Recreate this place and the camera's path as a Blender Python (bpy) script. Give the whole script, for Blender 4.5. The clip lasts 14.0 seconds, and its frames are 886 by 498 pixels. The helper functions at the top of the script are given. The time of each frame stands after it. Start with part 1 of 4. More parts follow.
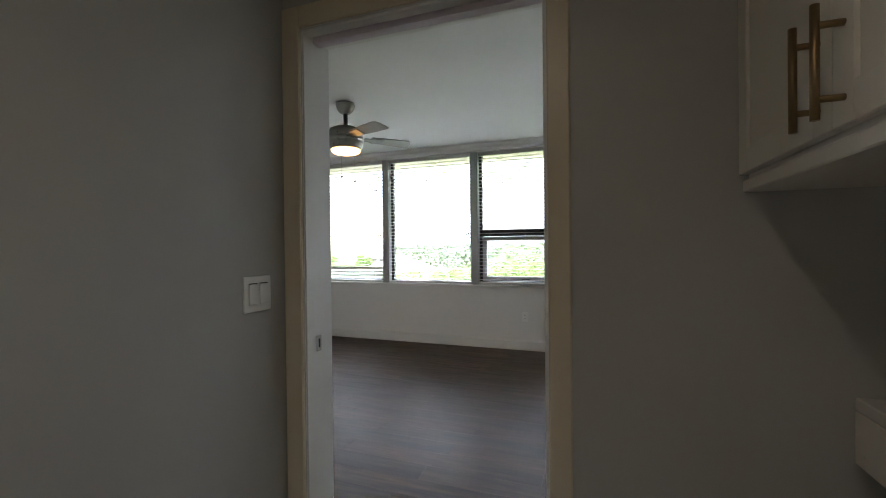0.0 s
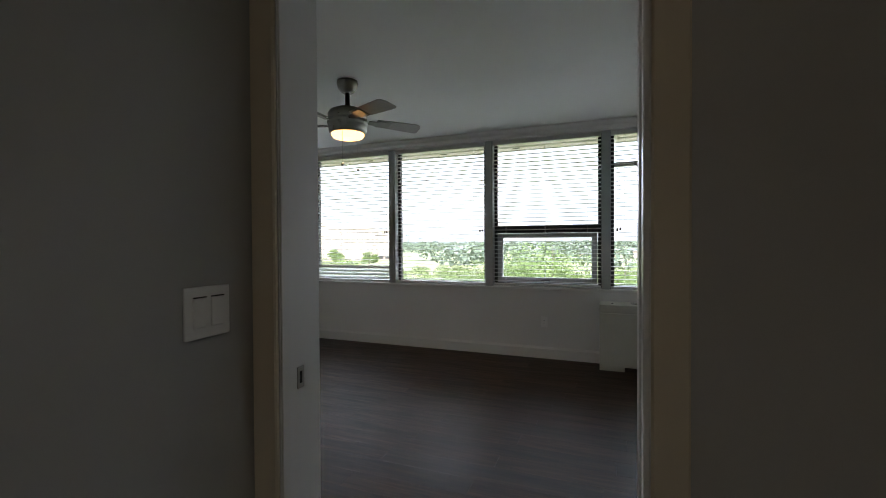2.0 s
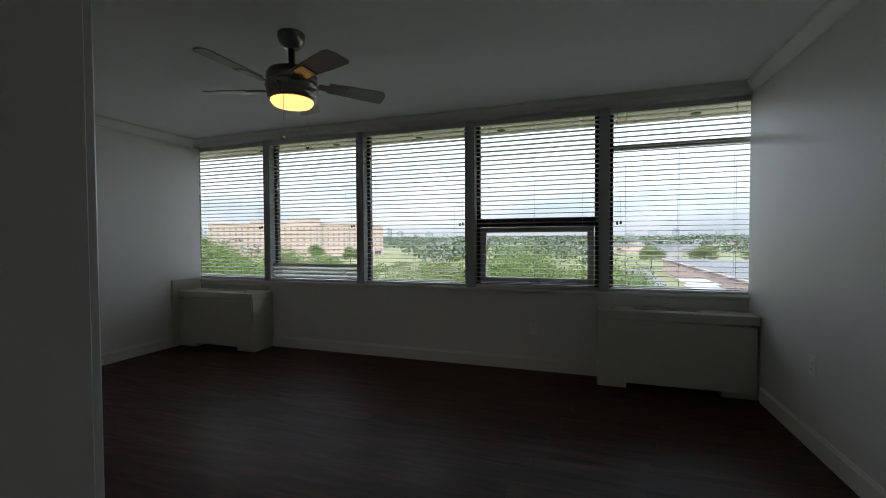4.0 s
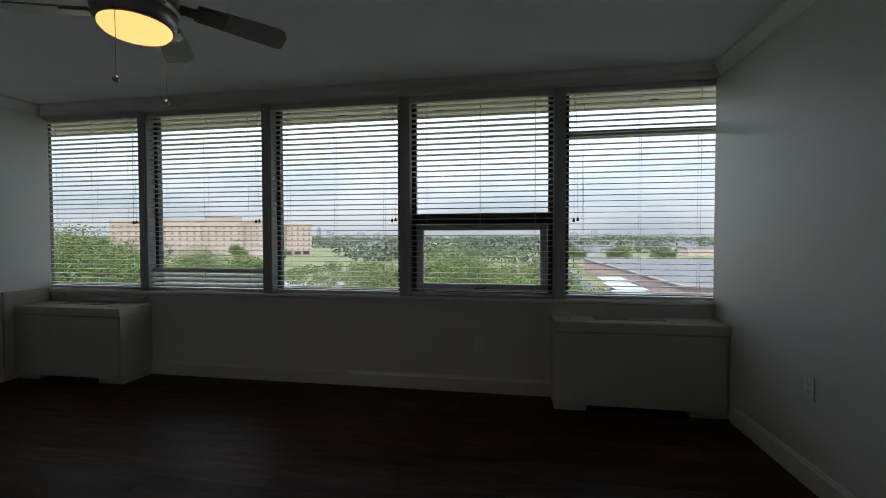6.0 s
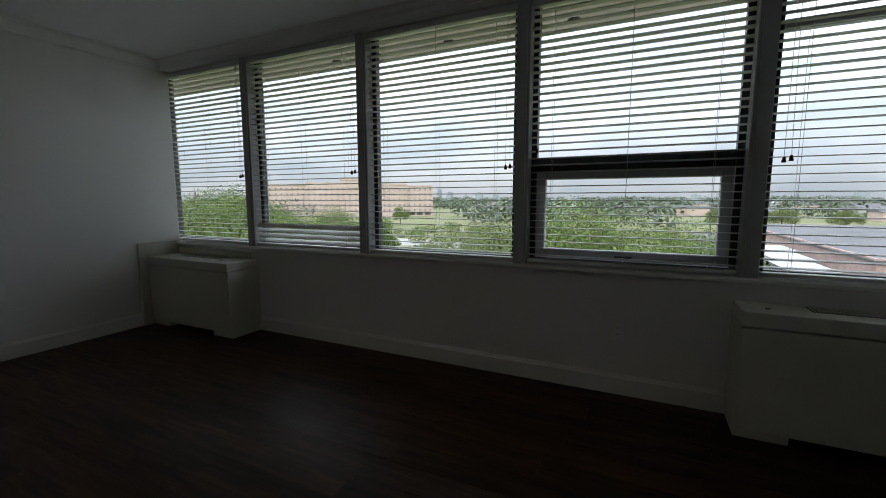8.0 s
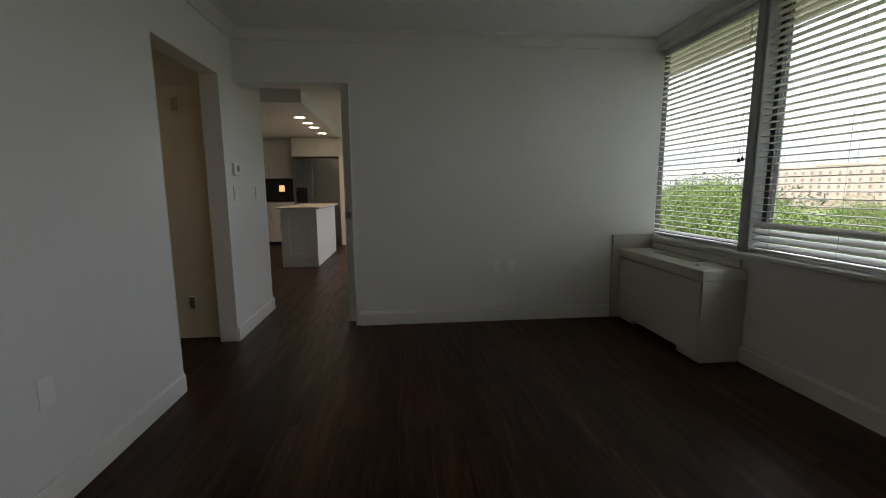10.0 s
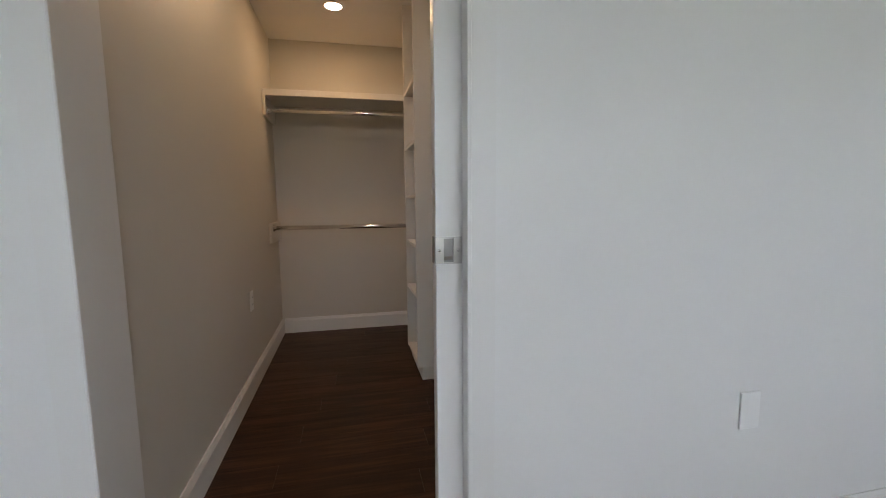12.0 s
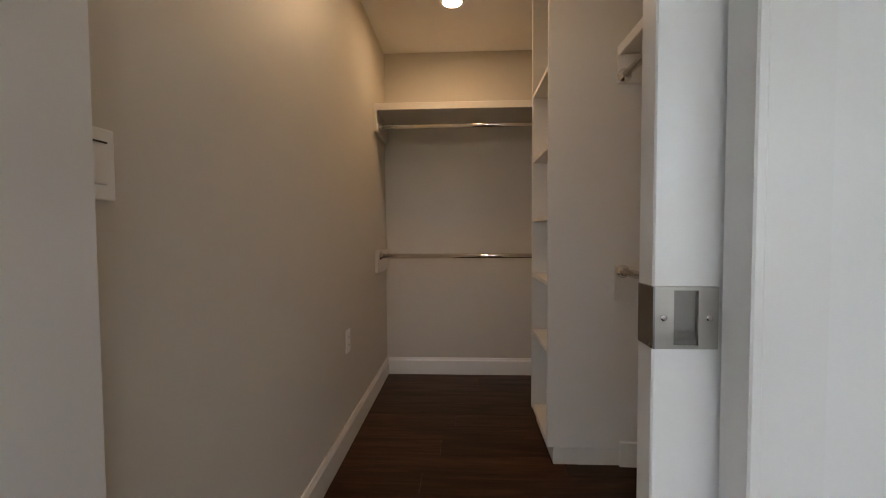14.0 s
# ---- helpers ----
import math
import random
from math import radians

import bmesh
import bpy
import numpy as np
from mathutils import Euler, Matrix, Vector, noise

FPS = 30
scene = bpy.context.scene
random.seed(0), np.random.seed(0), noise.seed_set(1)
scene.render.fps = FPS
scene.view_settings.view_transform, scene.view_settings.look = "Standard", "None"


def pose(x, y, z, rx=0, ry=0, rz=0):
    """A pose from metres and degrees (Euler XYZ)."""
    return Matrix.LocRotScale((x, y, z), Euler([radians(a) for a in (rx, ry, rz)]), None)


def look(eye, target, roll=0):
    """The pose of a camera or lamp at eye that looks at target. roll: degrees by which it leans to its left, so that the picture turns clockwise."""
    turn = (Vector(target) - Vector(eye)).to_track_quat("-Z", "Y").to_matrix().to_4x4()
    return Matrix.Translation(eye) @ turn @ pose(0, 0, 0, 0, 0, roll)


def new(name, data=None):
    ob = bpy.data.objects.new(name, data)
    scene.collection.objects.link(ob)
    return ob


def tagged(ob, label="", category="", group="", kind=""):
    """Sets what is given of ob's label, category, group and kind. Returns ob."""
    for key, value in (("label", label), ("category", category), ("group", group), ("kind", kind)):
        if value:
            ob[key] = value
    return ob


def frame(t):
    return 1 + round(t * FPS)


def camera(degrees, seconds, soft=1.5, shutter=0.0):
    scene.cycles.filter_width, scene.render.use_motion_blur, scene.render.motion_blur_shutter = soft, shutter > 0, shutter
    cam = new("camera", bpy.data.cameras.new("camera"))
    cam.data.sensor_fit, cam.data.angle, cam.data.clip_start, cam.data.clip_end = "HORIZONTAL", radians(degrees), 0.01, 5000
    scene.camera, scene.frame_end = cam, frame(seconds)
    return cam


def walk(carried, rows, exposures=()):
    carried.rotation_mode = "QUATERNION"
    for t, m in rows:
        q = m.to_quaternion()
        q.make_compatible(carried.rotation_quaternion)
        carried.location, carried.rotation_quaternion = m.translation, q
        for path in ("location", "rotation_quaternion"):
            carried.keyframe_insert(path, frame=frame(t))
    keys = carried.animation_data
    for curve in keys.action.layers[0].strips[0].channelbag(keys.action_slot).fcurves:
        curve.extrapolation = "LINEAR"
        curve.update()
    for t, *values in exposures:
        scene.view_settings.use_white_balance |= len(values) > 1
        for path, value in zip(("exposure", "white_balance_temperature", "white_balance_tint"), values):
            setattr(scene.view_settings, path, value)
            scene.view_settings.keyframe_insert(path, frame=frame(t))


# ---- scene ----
cam = camera(93.1, 14.0, soft=1.0)
PATH = [
    (0, (-0.934, -5.119, 1.267), (-1.622, -3.241, 1.252), -0.6),
    (0.5, (-1.015, -5.024, 1.267), (-1.985, -3.275, 1.282), -0.3),
    (1, (-1.091, -4.94, 1.271), (-1.984, -3.151, 1.275), -0.4),
    (1.5, (-1.109, -4.849, 1.269), (-1.869, -2.999, 1.253), -0.3),
    (2, (-1.142, -4.733, 1.268), (-1.857, -2.865, 1.241), -0.3),
    (2.2, (-1.157, -4.691, 1.264), (-1.883, -2.827, 1.241), -0.4),
    (4.3, (-1.329, -4.017, 1.27), (-1.914, -2.105, 1.215), -0.2),
    (4.5, (-1.356, -3.952, 1.262), (-1.887, -2.025, 1.209), -0.2),
    (5, (-1.403, -3.783, 1.266), (-1.878, -1.841, 1.19), -0.2),
    (5.5, (-1.437, -3.612, 1.261), (-1.862, -1.658, 1.216), -0.1),
    (6, (-1.486, -3.448, 1.259), (-1.811, -1.475, 1.208), -0.1),
    (6.5, (-1.514, -3.264, 1.242), (-1.831, -1.296, 1.077), -0.0),
    (7, (-1.555, -3.089, 1.219), (-1.905, -1.131, 1.013), 0.1),
    (7.2, (-1.562, -3.022, 1.206), (-1.97, -1.076, 0.994), 0.2),
    (9.5, (-2.028, -2.413, 1.196), (-3.862, -1.662, 0.925), -0.5),
    (10, (-2.187, -2.396, 1.223), (-4.158, -2.207, 0.94), -0.4),
    (10.5, (-2.356, -2.478, 1.158), (-4.286, -2.94, 0.913), -0.7),
    (11, (-2.501, -2.553, 1.138), (-4.118, -3.707, 0.905), -0.6),
    (11.4, (-2.595, -2.642, 1.113), (-3.78, -4.241, 0.916), -0.3),
    (11.5, (-2.611, -2.677, 1.112), (-3.661, -4.365, 0.895), -0.7),
    (12, (-2.669, -2.78, 1.102), (-3.097, -4.721, 0.88), -0.5),
    (12.5, (-2.693, -2.907, 1.091), (-2.642, -4.896, 0.88), -0.3),
    (13, (-2.687, -3.058, 1.08), (-2.576, -5.051, 0.947), -0.3),
    (13.5, (-2.674, -3.202, 1.079), (-2.611, -5.198, 0.973), -0.2),
    (14, (-2.669, -3.338, 1.075), (-2.57, -5.334, 0.996), -0.3),
]
walk(cam, [(t, look(e, g, r)) for t, e, g, r in PATH],
     exposures=[(0.0, 2.65, 6450, 11), (0.6, 2.05, 6450, 11), (1.5, 1.72, 6450, 11), (2.2, 1.52, 6450, 11), (4.3, 0.25, 6500, 10),
                (7.2, -0.05, 6500, 10), (9.5, 0.12, 6800, 11), (10.2, 1.15, 7150, 12), (11.0, 2.32, 7300, 13), (11.5, 2.5, 7000, 13), (12.0, 2.42, 6650, 13), (14.0, 2.5, 6850, 13)])

# ---- plan ----
XW, YS, YI = -5.93, -3.755, -0.04     # west wall face, south wall face, window wall face
WT = 0.22                            # west wall thickness
SOUTH_T = 0.14                      # south wall thickness
HC = 2.52                            # bedroom ceiling
WZ0, WZ1 = 0.78, 2.435              # window bottom and top
MULL = [-4.873, -3.62, -2.372, -1.118] # mullion axes
GZ = -10.0                           # outdoor ground

# ---- world and light ----
world = bpy.data.worlds.new("sky")
scene.world = world
world.use_nodes = True
wn, wl = world.node_tree.nodes, world.node_tree.links
wn.clear()
SUN_EL, SUN_ROT = radians(48), radians(200)
sky = wn.new("ShaderNodeTexSky")
sky.sky_type = "NISHITA"
sky.sun_disc = False
sky.sun_elevation, sky.sun_rotation = SUN_EL, SUN_ROT
sky.air_density, sky.dust_density = 1.0, 2.5
wtc = wn.new("ShaderNodeTexCoord")
wmap = wn.new("ShaderNodeMapping")
wmap.inputs["Scale"].default_value = (1.6, 1.6, 5.5)
wno = wn.new("ShaderNodeTexNoise")
wno.inputs["Scale"].default_value = 1.7
wno.inputs["Detail"].default_value = 7
wno.inputs["Roughness"].default_value = 0.55
wra = wn.new("ShaderNodeValToRGB")
wra.color_ramp.elements[0].position, wra.color_ramp.elements[0].color = 0.34, (6.9, 8.1, 9.5, 1)
wra.color_ramp.elements[1].position, wra.color_ramp.elements[1].color = 0.64, (10.5, 11.1, 12.1, 1)
wse = wn.new("ShaderNodeSeparateXYZ")     # an overcast sky is about three times as bright overhead as at the horizon
wgr = wn.new("ShaderNodeMapRange")
wgr.inputs["From Min"].default_value, wgr.inputs["From Max"].default_value = 0.0, 0.85
wgr.inputs["To Min"].default_value, wgr.inputs["To Max"].default_value = 0.44, 2.5
wsc = wn.new("ShaderNodeVectorMath")
wsc.operation = "SCALE"
wmx = wn.new("ShaderNodeMix")
wmx.data_type = "RGBA"
wmx.inputs[0].default_value = 0.86
wbg = wn.new("ShaderNodeBackground")
wbg.inputs["Strength"].default_value = 0.15
wout = wn.new("ShaderNodeOutputWorld")
wl.new(wtc.outputs["Generated"], wmap.inputs["Vector"])
wl.new(wmap.outputs[0], wno.inputs["Vector"])
wl.new(wno.outputs["Fac"], wra.inputs[0])
wl.new(sky.outputs[0], wmx.inputs[6])
wl.new(wtc.outputs["Generated"], wse.inputs[0])
wl.new(wse.outputs["Z"], wgr.inputs["Value"])
wl.new(wra.outputs[0], wsc.inputs[0])
wl.new(wgr.outputs[0], wsc.inputs["Scale"])
wl.new(wsc.outputs[0], wmx.inputs[7])
wl.new(wmx.outputs[2], wbg.inputs[0])
wl.new(wbg.outputs[0], wout.inputs[0])

sun = new("sun", bpy.data.lights.new("sun", "SUN"))
sun.data.energy, sun.data.angle, sun.data.color = 1.5, radians(14), (1, 0.96, 0.9)
sun.matrix_world = look((0, 0, 50), (30 * math.sin(SUN_ROT) * -1 * 0.4, 30, 15))


def lamp(name, loc, power, color, size, spread=120):
    d = bpy.data.lights.new(name, "AREA")
    d.shape, d.size, d.energy, d.color, d.spread = "DISK", size, power, color, radians(spread)
    ob = new(name, d)
    ob.location = loc
    return ob


WARM = (1.0, 0.78, 0.52)
lamp("closet_lamp", (-2.606, -5.815, 2.395), 0.40, (1.0, 0.47, 0.10), 0.12, 178)
lamp("closet_lamp", (-2.606, -4.72, 2.395), 0.16, (1.0, 0.48, 0.11), 0.12, 178)
for lx in (-9.16, -9.73, -10.25, -11.05):
    lamp("kitchen_lamp", (lx, -3.966, 2.342), 1.3, (1.0, 0.66, 0.37), 0.12)
# unseen lamp, added to brighten the far doorway and its door
lamp("hall_lamp", (-5.2, -5.0, 2.385), 1.4, (1.0, 0.70, 0.38), 0.12)
# unseen downlight, added to light the bathroom side of the door
lamp("bath_lamp", (-1.2, -5.5, 2.385), 1.1, (1.0, 0.88, 0.74), 0.14)
lamp("fan_bulb", (-2.988, -1.955, 2.055), 0.18, WARM, 0.16)


# ---- materials ----
def mat(name, color, rough=0.5, metal=0.0, var=0.06, scale=6.0, bump=0.0, bscale=120.0, spec=0.5, coat=0.0, emit=0.0, trans=0.0, rnd=0.0, stretch=(1, 1, 1), ecol=None):
    m = bpy.data.materials.new(name)
    m.use_nodes = True
    n, l = m.node_tree.nodes, m.node_tree.links
    b = n["Principled BSDF"]
    b.inputs["Base Color"].default_value = (*color, 1)
    b.inputs["Roughness"].default_value = rough
    b.inputs["Metallic"].default_value = metal
    b.inputs["Specular IOR Level"].default_value = spec
    b.inputs["Coat Weight"].default_value = coat
    b.inputs["Transmission Weight"].default_value = trans
    if emit:
        b.inputs["Emission Color"].default_value = (*(ecol or color), 1)
        b.inputs["Emission Strength"].default_value = emit
    tc = n.new("ShaderNodeTexCoord")
    mp = n.new("ShaderNodeMapping")
    mp.inputs["Scale"].default_value = stretch
    l.new(tc.outputs["Object"], mp.inputs[0])
    vec = mp.outputs[0]
    if rnd:
        oi = n.new("ShaderNodeObjectInfo")
        ad = n.new("ShaderNodeVectorMath")
        ad.operation = "MULTIPLY_ADD"
        l.new(oi.outputs["Random"], ad.inputs[0])
        ad.inputs[1].default_value = (37, 19, 53)
        l.new(vec, ad.inputs[2])
        vec = ad.outputs[0]
    if var or rnd:
        a = n.new("ShaderNodeTexNoise")
        a.inputs["Scale"].default_value = scale
        a.inputs["Detail"].default_value = 6
        a.inputs["Roughness"].default_value = 0.6
        l.new(vec, a.inputs["Vector"])
        mr = n.new("ShaderNodeMapRange")
        mr.inputs["From Min"].default_value, mr.inputs["From Max"].default_value = 0.25, 0.75
        mr.inputs["To Min"].default_value, mr.inputs["To Max"].default_value = 1 - var, 1 + var
        l.new(a.outputs["Fac"], mr.inputs["Value"])
        val = mr.outputs[0]
        if rnd:
            r2 = n.new("ShaderNodeMapRange")
            r2.inputs["To Min"].default_value, r2.inputs["To Max"].default_value = 1 - rnd, 1 + rnd
            l.new(oi.outputs["Random"], r2.inputs["Value"])
            mm = n.new("ShaderNodeMath")
            mm.operation = "MULTIPLY"
            l.new(val, mm.inputs[0])
            l.new(r2.outputs[0], mm.inputs[1])
            val = mm.outputs[0]
        mx = n.new("ShaderNodeVectorMath")
        mx.operation = "SCALE"
        mx.inputs[0].default_value = color
        l.new(val, mx.inputs["Scale"])
        l.new(mx.outputs[0], b.inputs["Base Color"])
        rr = n.new("ShaderNodeMapRange")
        rr.inputs["To Min"].default_value, rr.inputs["To Max"].default_value = max(0.02, rough - 0.08), min(1, rough + 0.08)
        l.new(a.outputs["Fac"], rr.inputs["Value"])
        l.new(rr.outputs[0], b.inputs["Roughness"])
    if bump:
        c = n.new("ShaderNodeTexNoise")
        c.inputs["Scale"].default_value = bscale
        c.inputs["Detail"].default_value = 3
        l.new(vec, c.inputs["Vector"])
        bp = n.new("ShaderNodeBump")
        bp.inputs["Strength"].default_value = bump
        bp.inputs["Distance"].default_value = 0.004
        l.new(c.outputs["Fac"], bp.inputs["Height"])
        l.new(bp.outputs[0], b.inputs["Normal"])
    return m


M_WALL = mat("wall_paint", (0.81, 0.805, 0.79), 0.38, var=0.025, scale=1.3, bump=0.10, bscale=90)
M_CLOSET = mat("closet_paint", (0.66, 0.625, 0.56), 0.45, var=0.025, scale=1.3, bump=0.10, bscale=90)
M_CEIL = mat("ceiling_paint", (0.87, 0.87, 0.87), 0.75, var=0.02, scale=2, bump=0.12, bscale=70)
M_TRIM = mat("trim_enamel", (0.80, 0.79, 0.77), 0.30, var=0.0)
M_CASE = mat("cream_enamel", (0.66, 0.585, 0.455), 0.32, var=0.02, scale=3)
M_BATHW = mat("bath_paint", (0.46, 0.46, 0.45), 0.45, var=0.03, scale=1.5, bump=0.10, bscale=90)


def plank_wood(name):
    """Dark plank wood: long streaks of grain, a tone per plank, gloss that varies with the grain."""
    m = bpy.data.materials.new(name)
    m.use_nodes = True
    n, l = m.node_tree.nodes, m.node_tree.links
    b = n["Principled BSDF"]
    tc, oi, ad = n.new("ShaderNodeTexCoord"), n.new("ShaderNodeObjectInfo"), n.new("ShaderNodeVectorMath")
    ad.operation = "MULTIPLY_ADD"
    l.new(oi.outputs["Random"], ad.inputs[0])
    ad.inputs[1].default_value = (37, 19, 53)
    l.new(tc.outputs["Object"], ad.inputs[2])

    def streak(sx, sy, scale, detail):
        mp, a = n.new("ShaderNodeMapping"), n.new("ShaderNodeTexNoise")
        mp.inputs["Scale"].default_value = (sx, sy, 1)
        a.inputs["Scale"].default_value, a.inputs["Detail"].default_value = scale, detail
        a.inputs["Roughness"].default_value, a.inputs["Distortion"].default_value = 0.62, 0.35
        l.new(ad.outputs[0], mp.inputs[0])
        l.new(mp.outputs[0], a.inputs["Vector"])
        return a.outputs["Fac"]

    broad, fine = streak(0.9, 9.0, 2.4, 4), streak(1.2, 34.0, 3.0, 5)
    mixf = n.new("ShaderNodeMath")
    mixf.operation = "MULTIPLY_ADD"
    l.new(fine, mixf.inputs[0])
    mixf.inputs[1].default_value = 0.34
    half = n.new("ShaderNodeMath")
    half.operation = "MULTIPLY"
    l.new(broad, half.inputs[0])
    half.inputs[1].default_value = 0.66
    l.new(half.outputs[0], mixf.inputs[2])
    ramp = n.new("ShaderNodeValToRGB")
    e = ramp.color_ramp.elements
    e[0].position, e[0].color = 0.32, (0.017, 0.0075, 0.0048, 1)
    e[1].position, e[1].color = 0.68, (0.082, 0.036, 0.0205, 1)
    mid = e.new(0.5)
    mid.color = (0.040, 0.0172, 0.0100, 1)
    l.new(mixf.outputs[0], ramp.inputs[0])
    tone, sc = n.new("ShaderNodeMapRange"), n.new("ShaderNodeVectorMath")
    tone.inputs["To Min"].default_value, tone.inputs["To Max"].default_value = 0.72, 1.28
    l.new(oi.outputs["Random"], tone.inputs["Value"])
    sc.operation = "SCALE"
    l.new(ramp.outputs[0], sc.inputs[0])
    l.new(tone.outputs[0], sc.inputs["Scale"])
    l.new(sc.outputs[0], b.inputs["Base Color"])
    rr = n.new("ShaderNodeMapRange")
    rr.inputs["From Min"].default_value, rr.inputs["From Max"].default_value = 0.3, 0.7
    rr.inputs["To Min"].default_value, rr.inputs["To Max"].default_value = 0.46, 0.30
    l.new(mixf.outputs[0], rr.inputs["Value"])
    l.new(rr.outputs[0], b.inputs["Roughness"])
    b.inputs["Specular IOR Level"].default_value = 0.17
    bp = n.new("ShaderNodeBump")
    bp.inputs["Strength"].default_value, bp.inputs["Distance"].default_value = 0.05, 0.003
    l.new(fine, bp.inputs["Height"])
    l.new(bp.outputs[0], b.inputs["Normal"])
    return m


M_WOOD = plank_wood("dark_plank")
M_SUB = mat("dark_joint", (0.012, 0.008, 0.006), 0.8)
M_CAB = mat("cabinet_lacquer", (0.74, 0.71, 0.65), 0.3, var=0.02, scale=3)
M_MEL = mat("melamine_white", (0.76, 0.74, 0.70), 0.35, var=0.02, scale=3)
M_UNIT = mat("unit_enamel", (0.61, 0.595, 0.52), 0.42, var=0.04, scale=4, bump=0.05, bscale=50)
M_CHROME = mat("chrome", (0.80, 0.78, 0.75), 0.08, metal=1.0, var=0.02)
M_NICKEL = mat("brushed_nickel", (0.50, 0.48, 0.45), 0.32, metal=1.0, var=0.03, scale=60)
M_BRASS = mat("dull_brass", (0.30, 0.21, 0.11), 0.35, metal=1.0, var=0.06)
M_PLATE = mat("plate_plastic", (0.88, 0.88, 0.865), 0.3, var=0.01)
M_SLOT = mat("slot_black", (0.02, 0.02, 0.02), 0.6)
M_SLAT = mat("slat_white", (0.73, 0.73, 0.72), 0.40, var=0.03, scale=5)
M_CORD = mat("cord_white", (0.7, 0.7, 0.68), 0.8)
M_TASSEL = mat("tassel_dark", (0.05, 0.045, 0.04), 0.5)
M_ALU = mat("mullion_grey", (0.46, 0.47, 0.48), 0.42, metal=0.0, var=0.06, scale=8)
M_DARKF = mat("frame_dark", (0.035, 0.036, 0.038), 0.45, var=0.1)
M_GLASS = mat("window_glass", (0.96, 0.97, 0.97), 0.0, trans=1.0, var=0)
M_GLASS.node_tree.nodes["Principled BSDF"].inputs["IOR"].default_value = 1.05
M_PANEL = mat("head_panel", (0.70, 0.62, 0.70), 0.6, var=0.03)
M_BLADE = mat("fan_blade", (0.30, 0.29, 0.28), 0.4, var=0.15, scale=10, stretch=(1, 8, 1))
M_FANM = mat("fan_metal", (0.26, 0.25, 0.24), 0.30, metal=1.0, var=0.08, scale=20)
M_FANG = mat("fan_glass", (0.95, 0.70, 0.35), 0.5, emit=1.5, ecol=(1.0, 0.52, 0.17))
M_LED = mat("led_lens", (1, 0.9, 0.75), 0.5, emit=14.0, ecol=(1.0, 0.82, 0.60))
M_STEEL = mat("stainless", (0.34, 0.35, 0.35), 0.28, metal=1.0, var=0.06, scale=25, stretch=(1, 1, 20))
M_BLACK = mat("appliance_black", (0.012, 0.012, 0.013), 0.2, var=0.02)
M_STONE = mat("quartz_top", (0.72, 0.70, 0.67), 0.18, var=0.08, scale=9)
M_SPLASH = mat("dark_tile", (0.035, 0.033, 0.032), 0.22, var=0.2, scale=12)
M_TAN = mat("cream_door", (0.66, 0.60, 0.48), 0.4, var=0.03)
M_PORC = mat("porcelain", (0.80, 0.80, 0.79), 0.08, var=0.01, coat=0.4)
M_MIRROR = mat("mirror", (0.85, 0.86, 0.86), 0.02, metal=1.0, var=0)
M_TILE = mat("bath_tile", (0.42, 0.41, 0.39), 0.35, var=0.12, scale=14, rnd=0.08)
M_TILED = mat("tile_pattern", (0.07, 0.07, 0.07), 0.4, var=0.15, scale=20)
M_SCREEN = mat("thermostat_screen", (0.16, 0.18, 0.17), 0.2, var=0)


# ---- mesh helpers ----
def bx(bm, x0, x1, y0, y1, z0, z1, bev=0.0, seg=1):
    """A box, with rounded edges when bev is given."""
    x0, x1, y0, y1, z0, z1 = min(x0, x1), max(x0, x1), min(y0, y1), max(y0, y1), min(z0, z1), max(z0, z1)
    t = bmesh.new()
    v = [t.verts.new((x, y, z)) for x in (x0, x1) for y in (y0, y1) for z in (z0, z1)]
    for f in ((0, 1, 3, 2), (4, 6, 7, 5), (0, 4, 5, 1), (2, 3, 7, 6), (0, 2, 6, 4), (1, 5, 7, 3)):
        t.faces.new([v[i] for i in f])
    if bev:
        bmesh.ops.bevel(t, geom=list(t.edges), offset=bev, segments=seg, affect="EDGES", profile=0.5)
    merge(bm, t)
    return bm


def merge(bm, t, m=None):
    if m is not None:
        bmesh.ops.transform(t, matrix=m, verts=t.verts)
    me = bpy.data.meshes.new("tmp")
    t.to_mesh(me)
    bm.from_mesh(me)
    bpy.data.meshes.remove(me)
    t.free()


def lathe(bm, prof, seg=24, m=None):
    """A turned shape from (radius, z) pairs about the z axis."""
    t = bmesh.new()
    rings = []
    for r, z in prof:
        rings.append([t.verts.new((r * math.cos(2 * math.pi * i / seg), r * math.sin(2 * math.pi * i / seg), z)) for i in range(seg)])
    for a, b in zip(rings, rings[1:]):
        for i in range(seg):
            t.faces.new((a[i], a[(i + 1) % seg], b[(i + 1) % seg], b[i]))
    if prof[0][0] > 1e-5:
        t.faces.new(rings[0][::-1])
    if prof[-1][0] > 1e-5:
        t.faces.new(rings[-1])
    bmesh.ops.remove_doubles(t, verts=t.verts, dist=1e-6)
    bmesh.ops.recalc_face_normals(t, faces=t.faces)
    for f in t.faces:
        f.smooth = len(f.verts) == 4
    merge(bm, t, m)
    return bm


def rod(bm, a, b, r, seg=12):
    a, b = Vector(a), Vector(b)
    d = b - a
    m = Matrix.Translation(a) @ d.to_track_quat("Z", "Y").to_matrix().to_4x4()
    return lathe(bm, [(r, 0), (r, d.length)], seg, m)


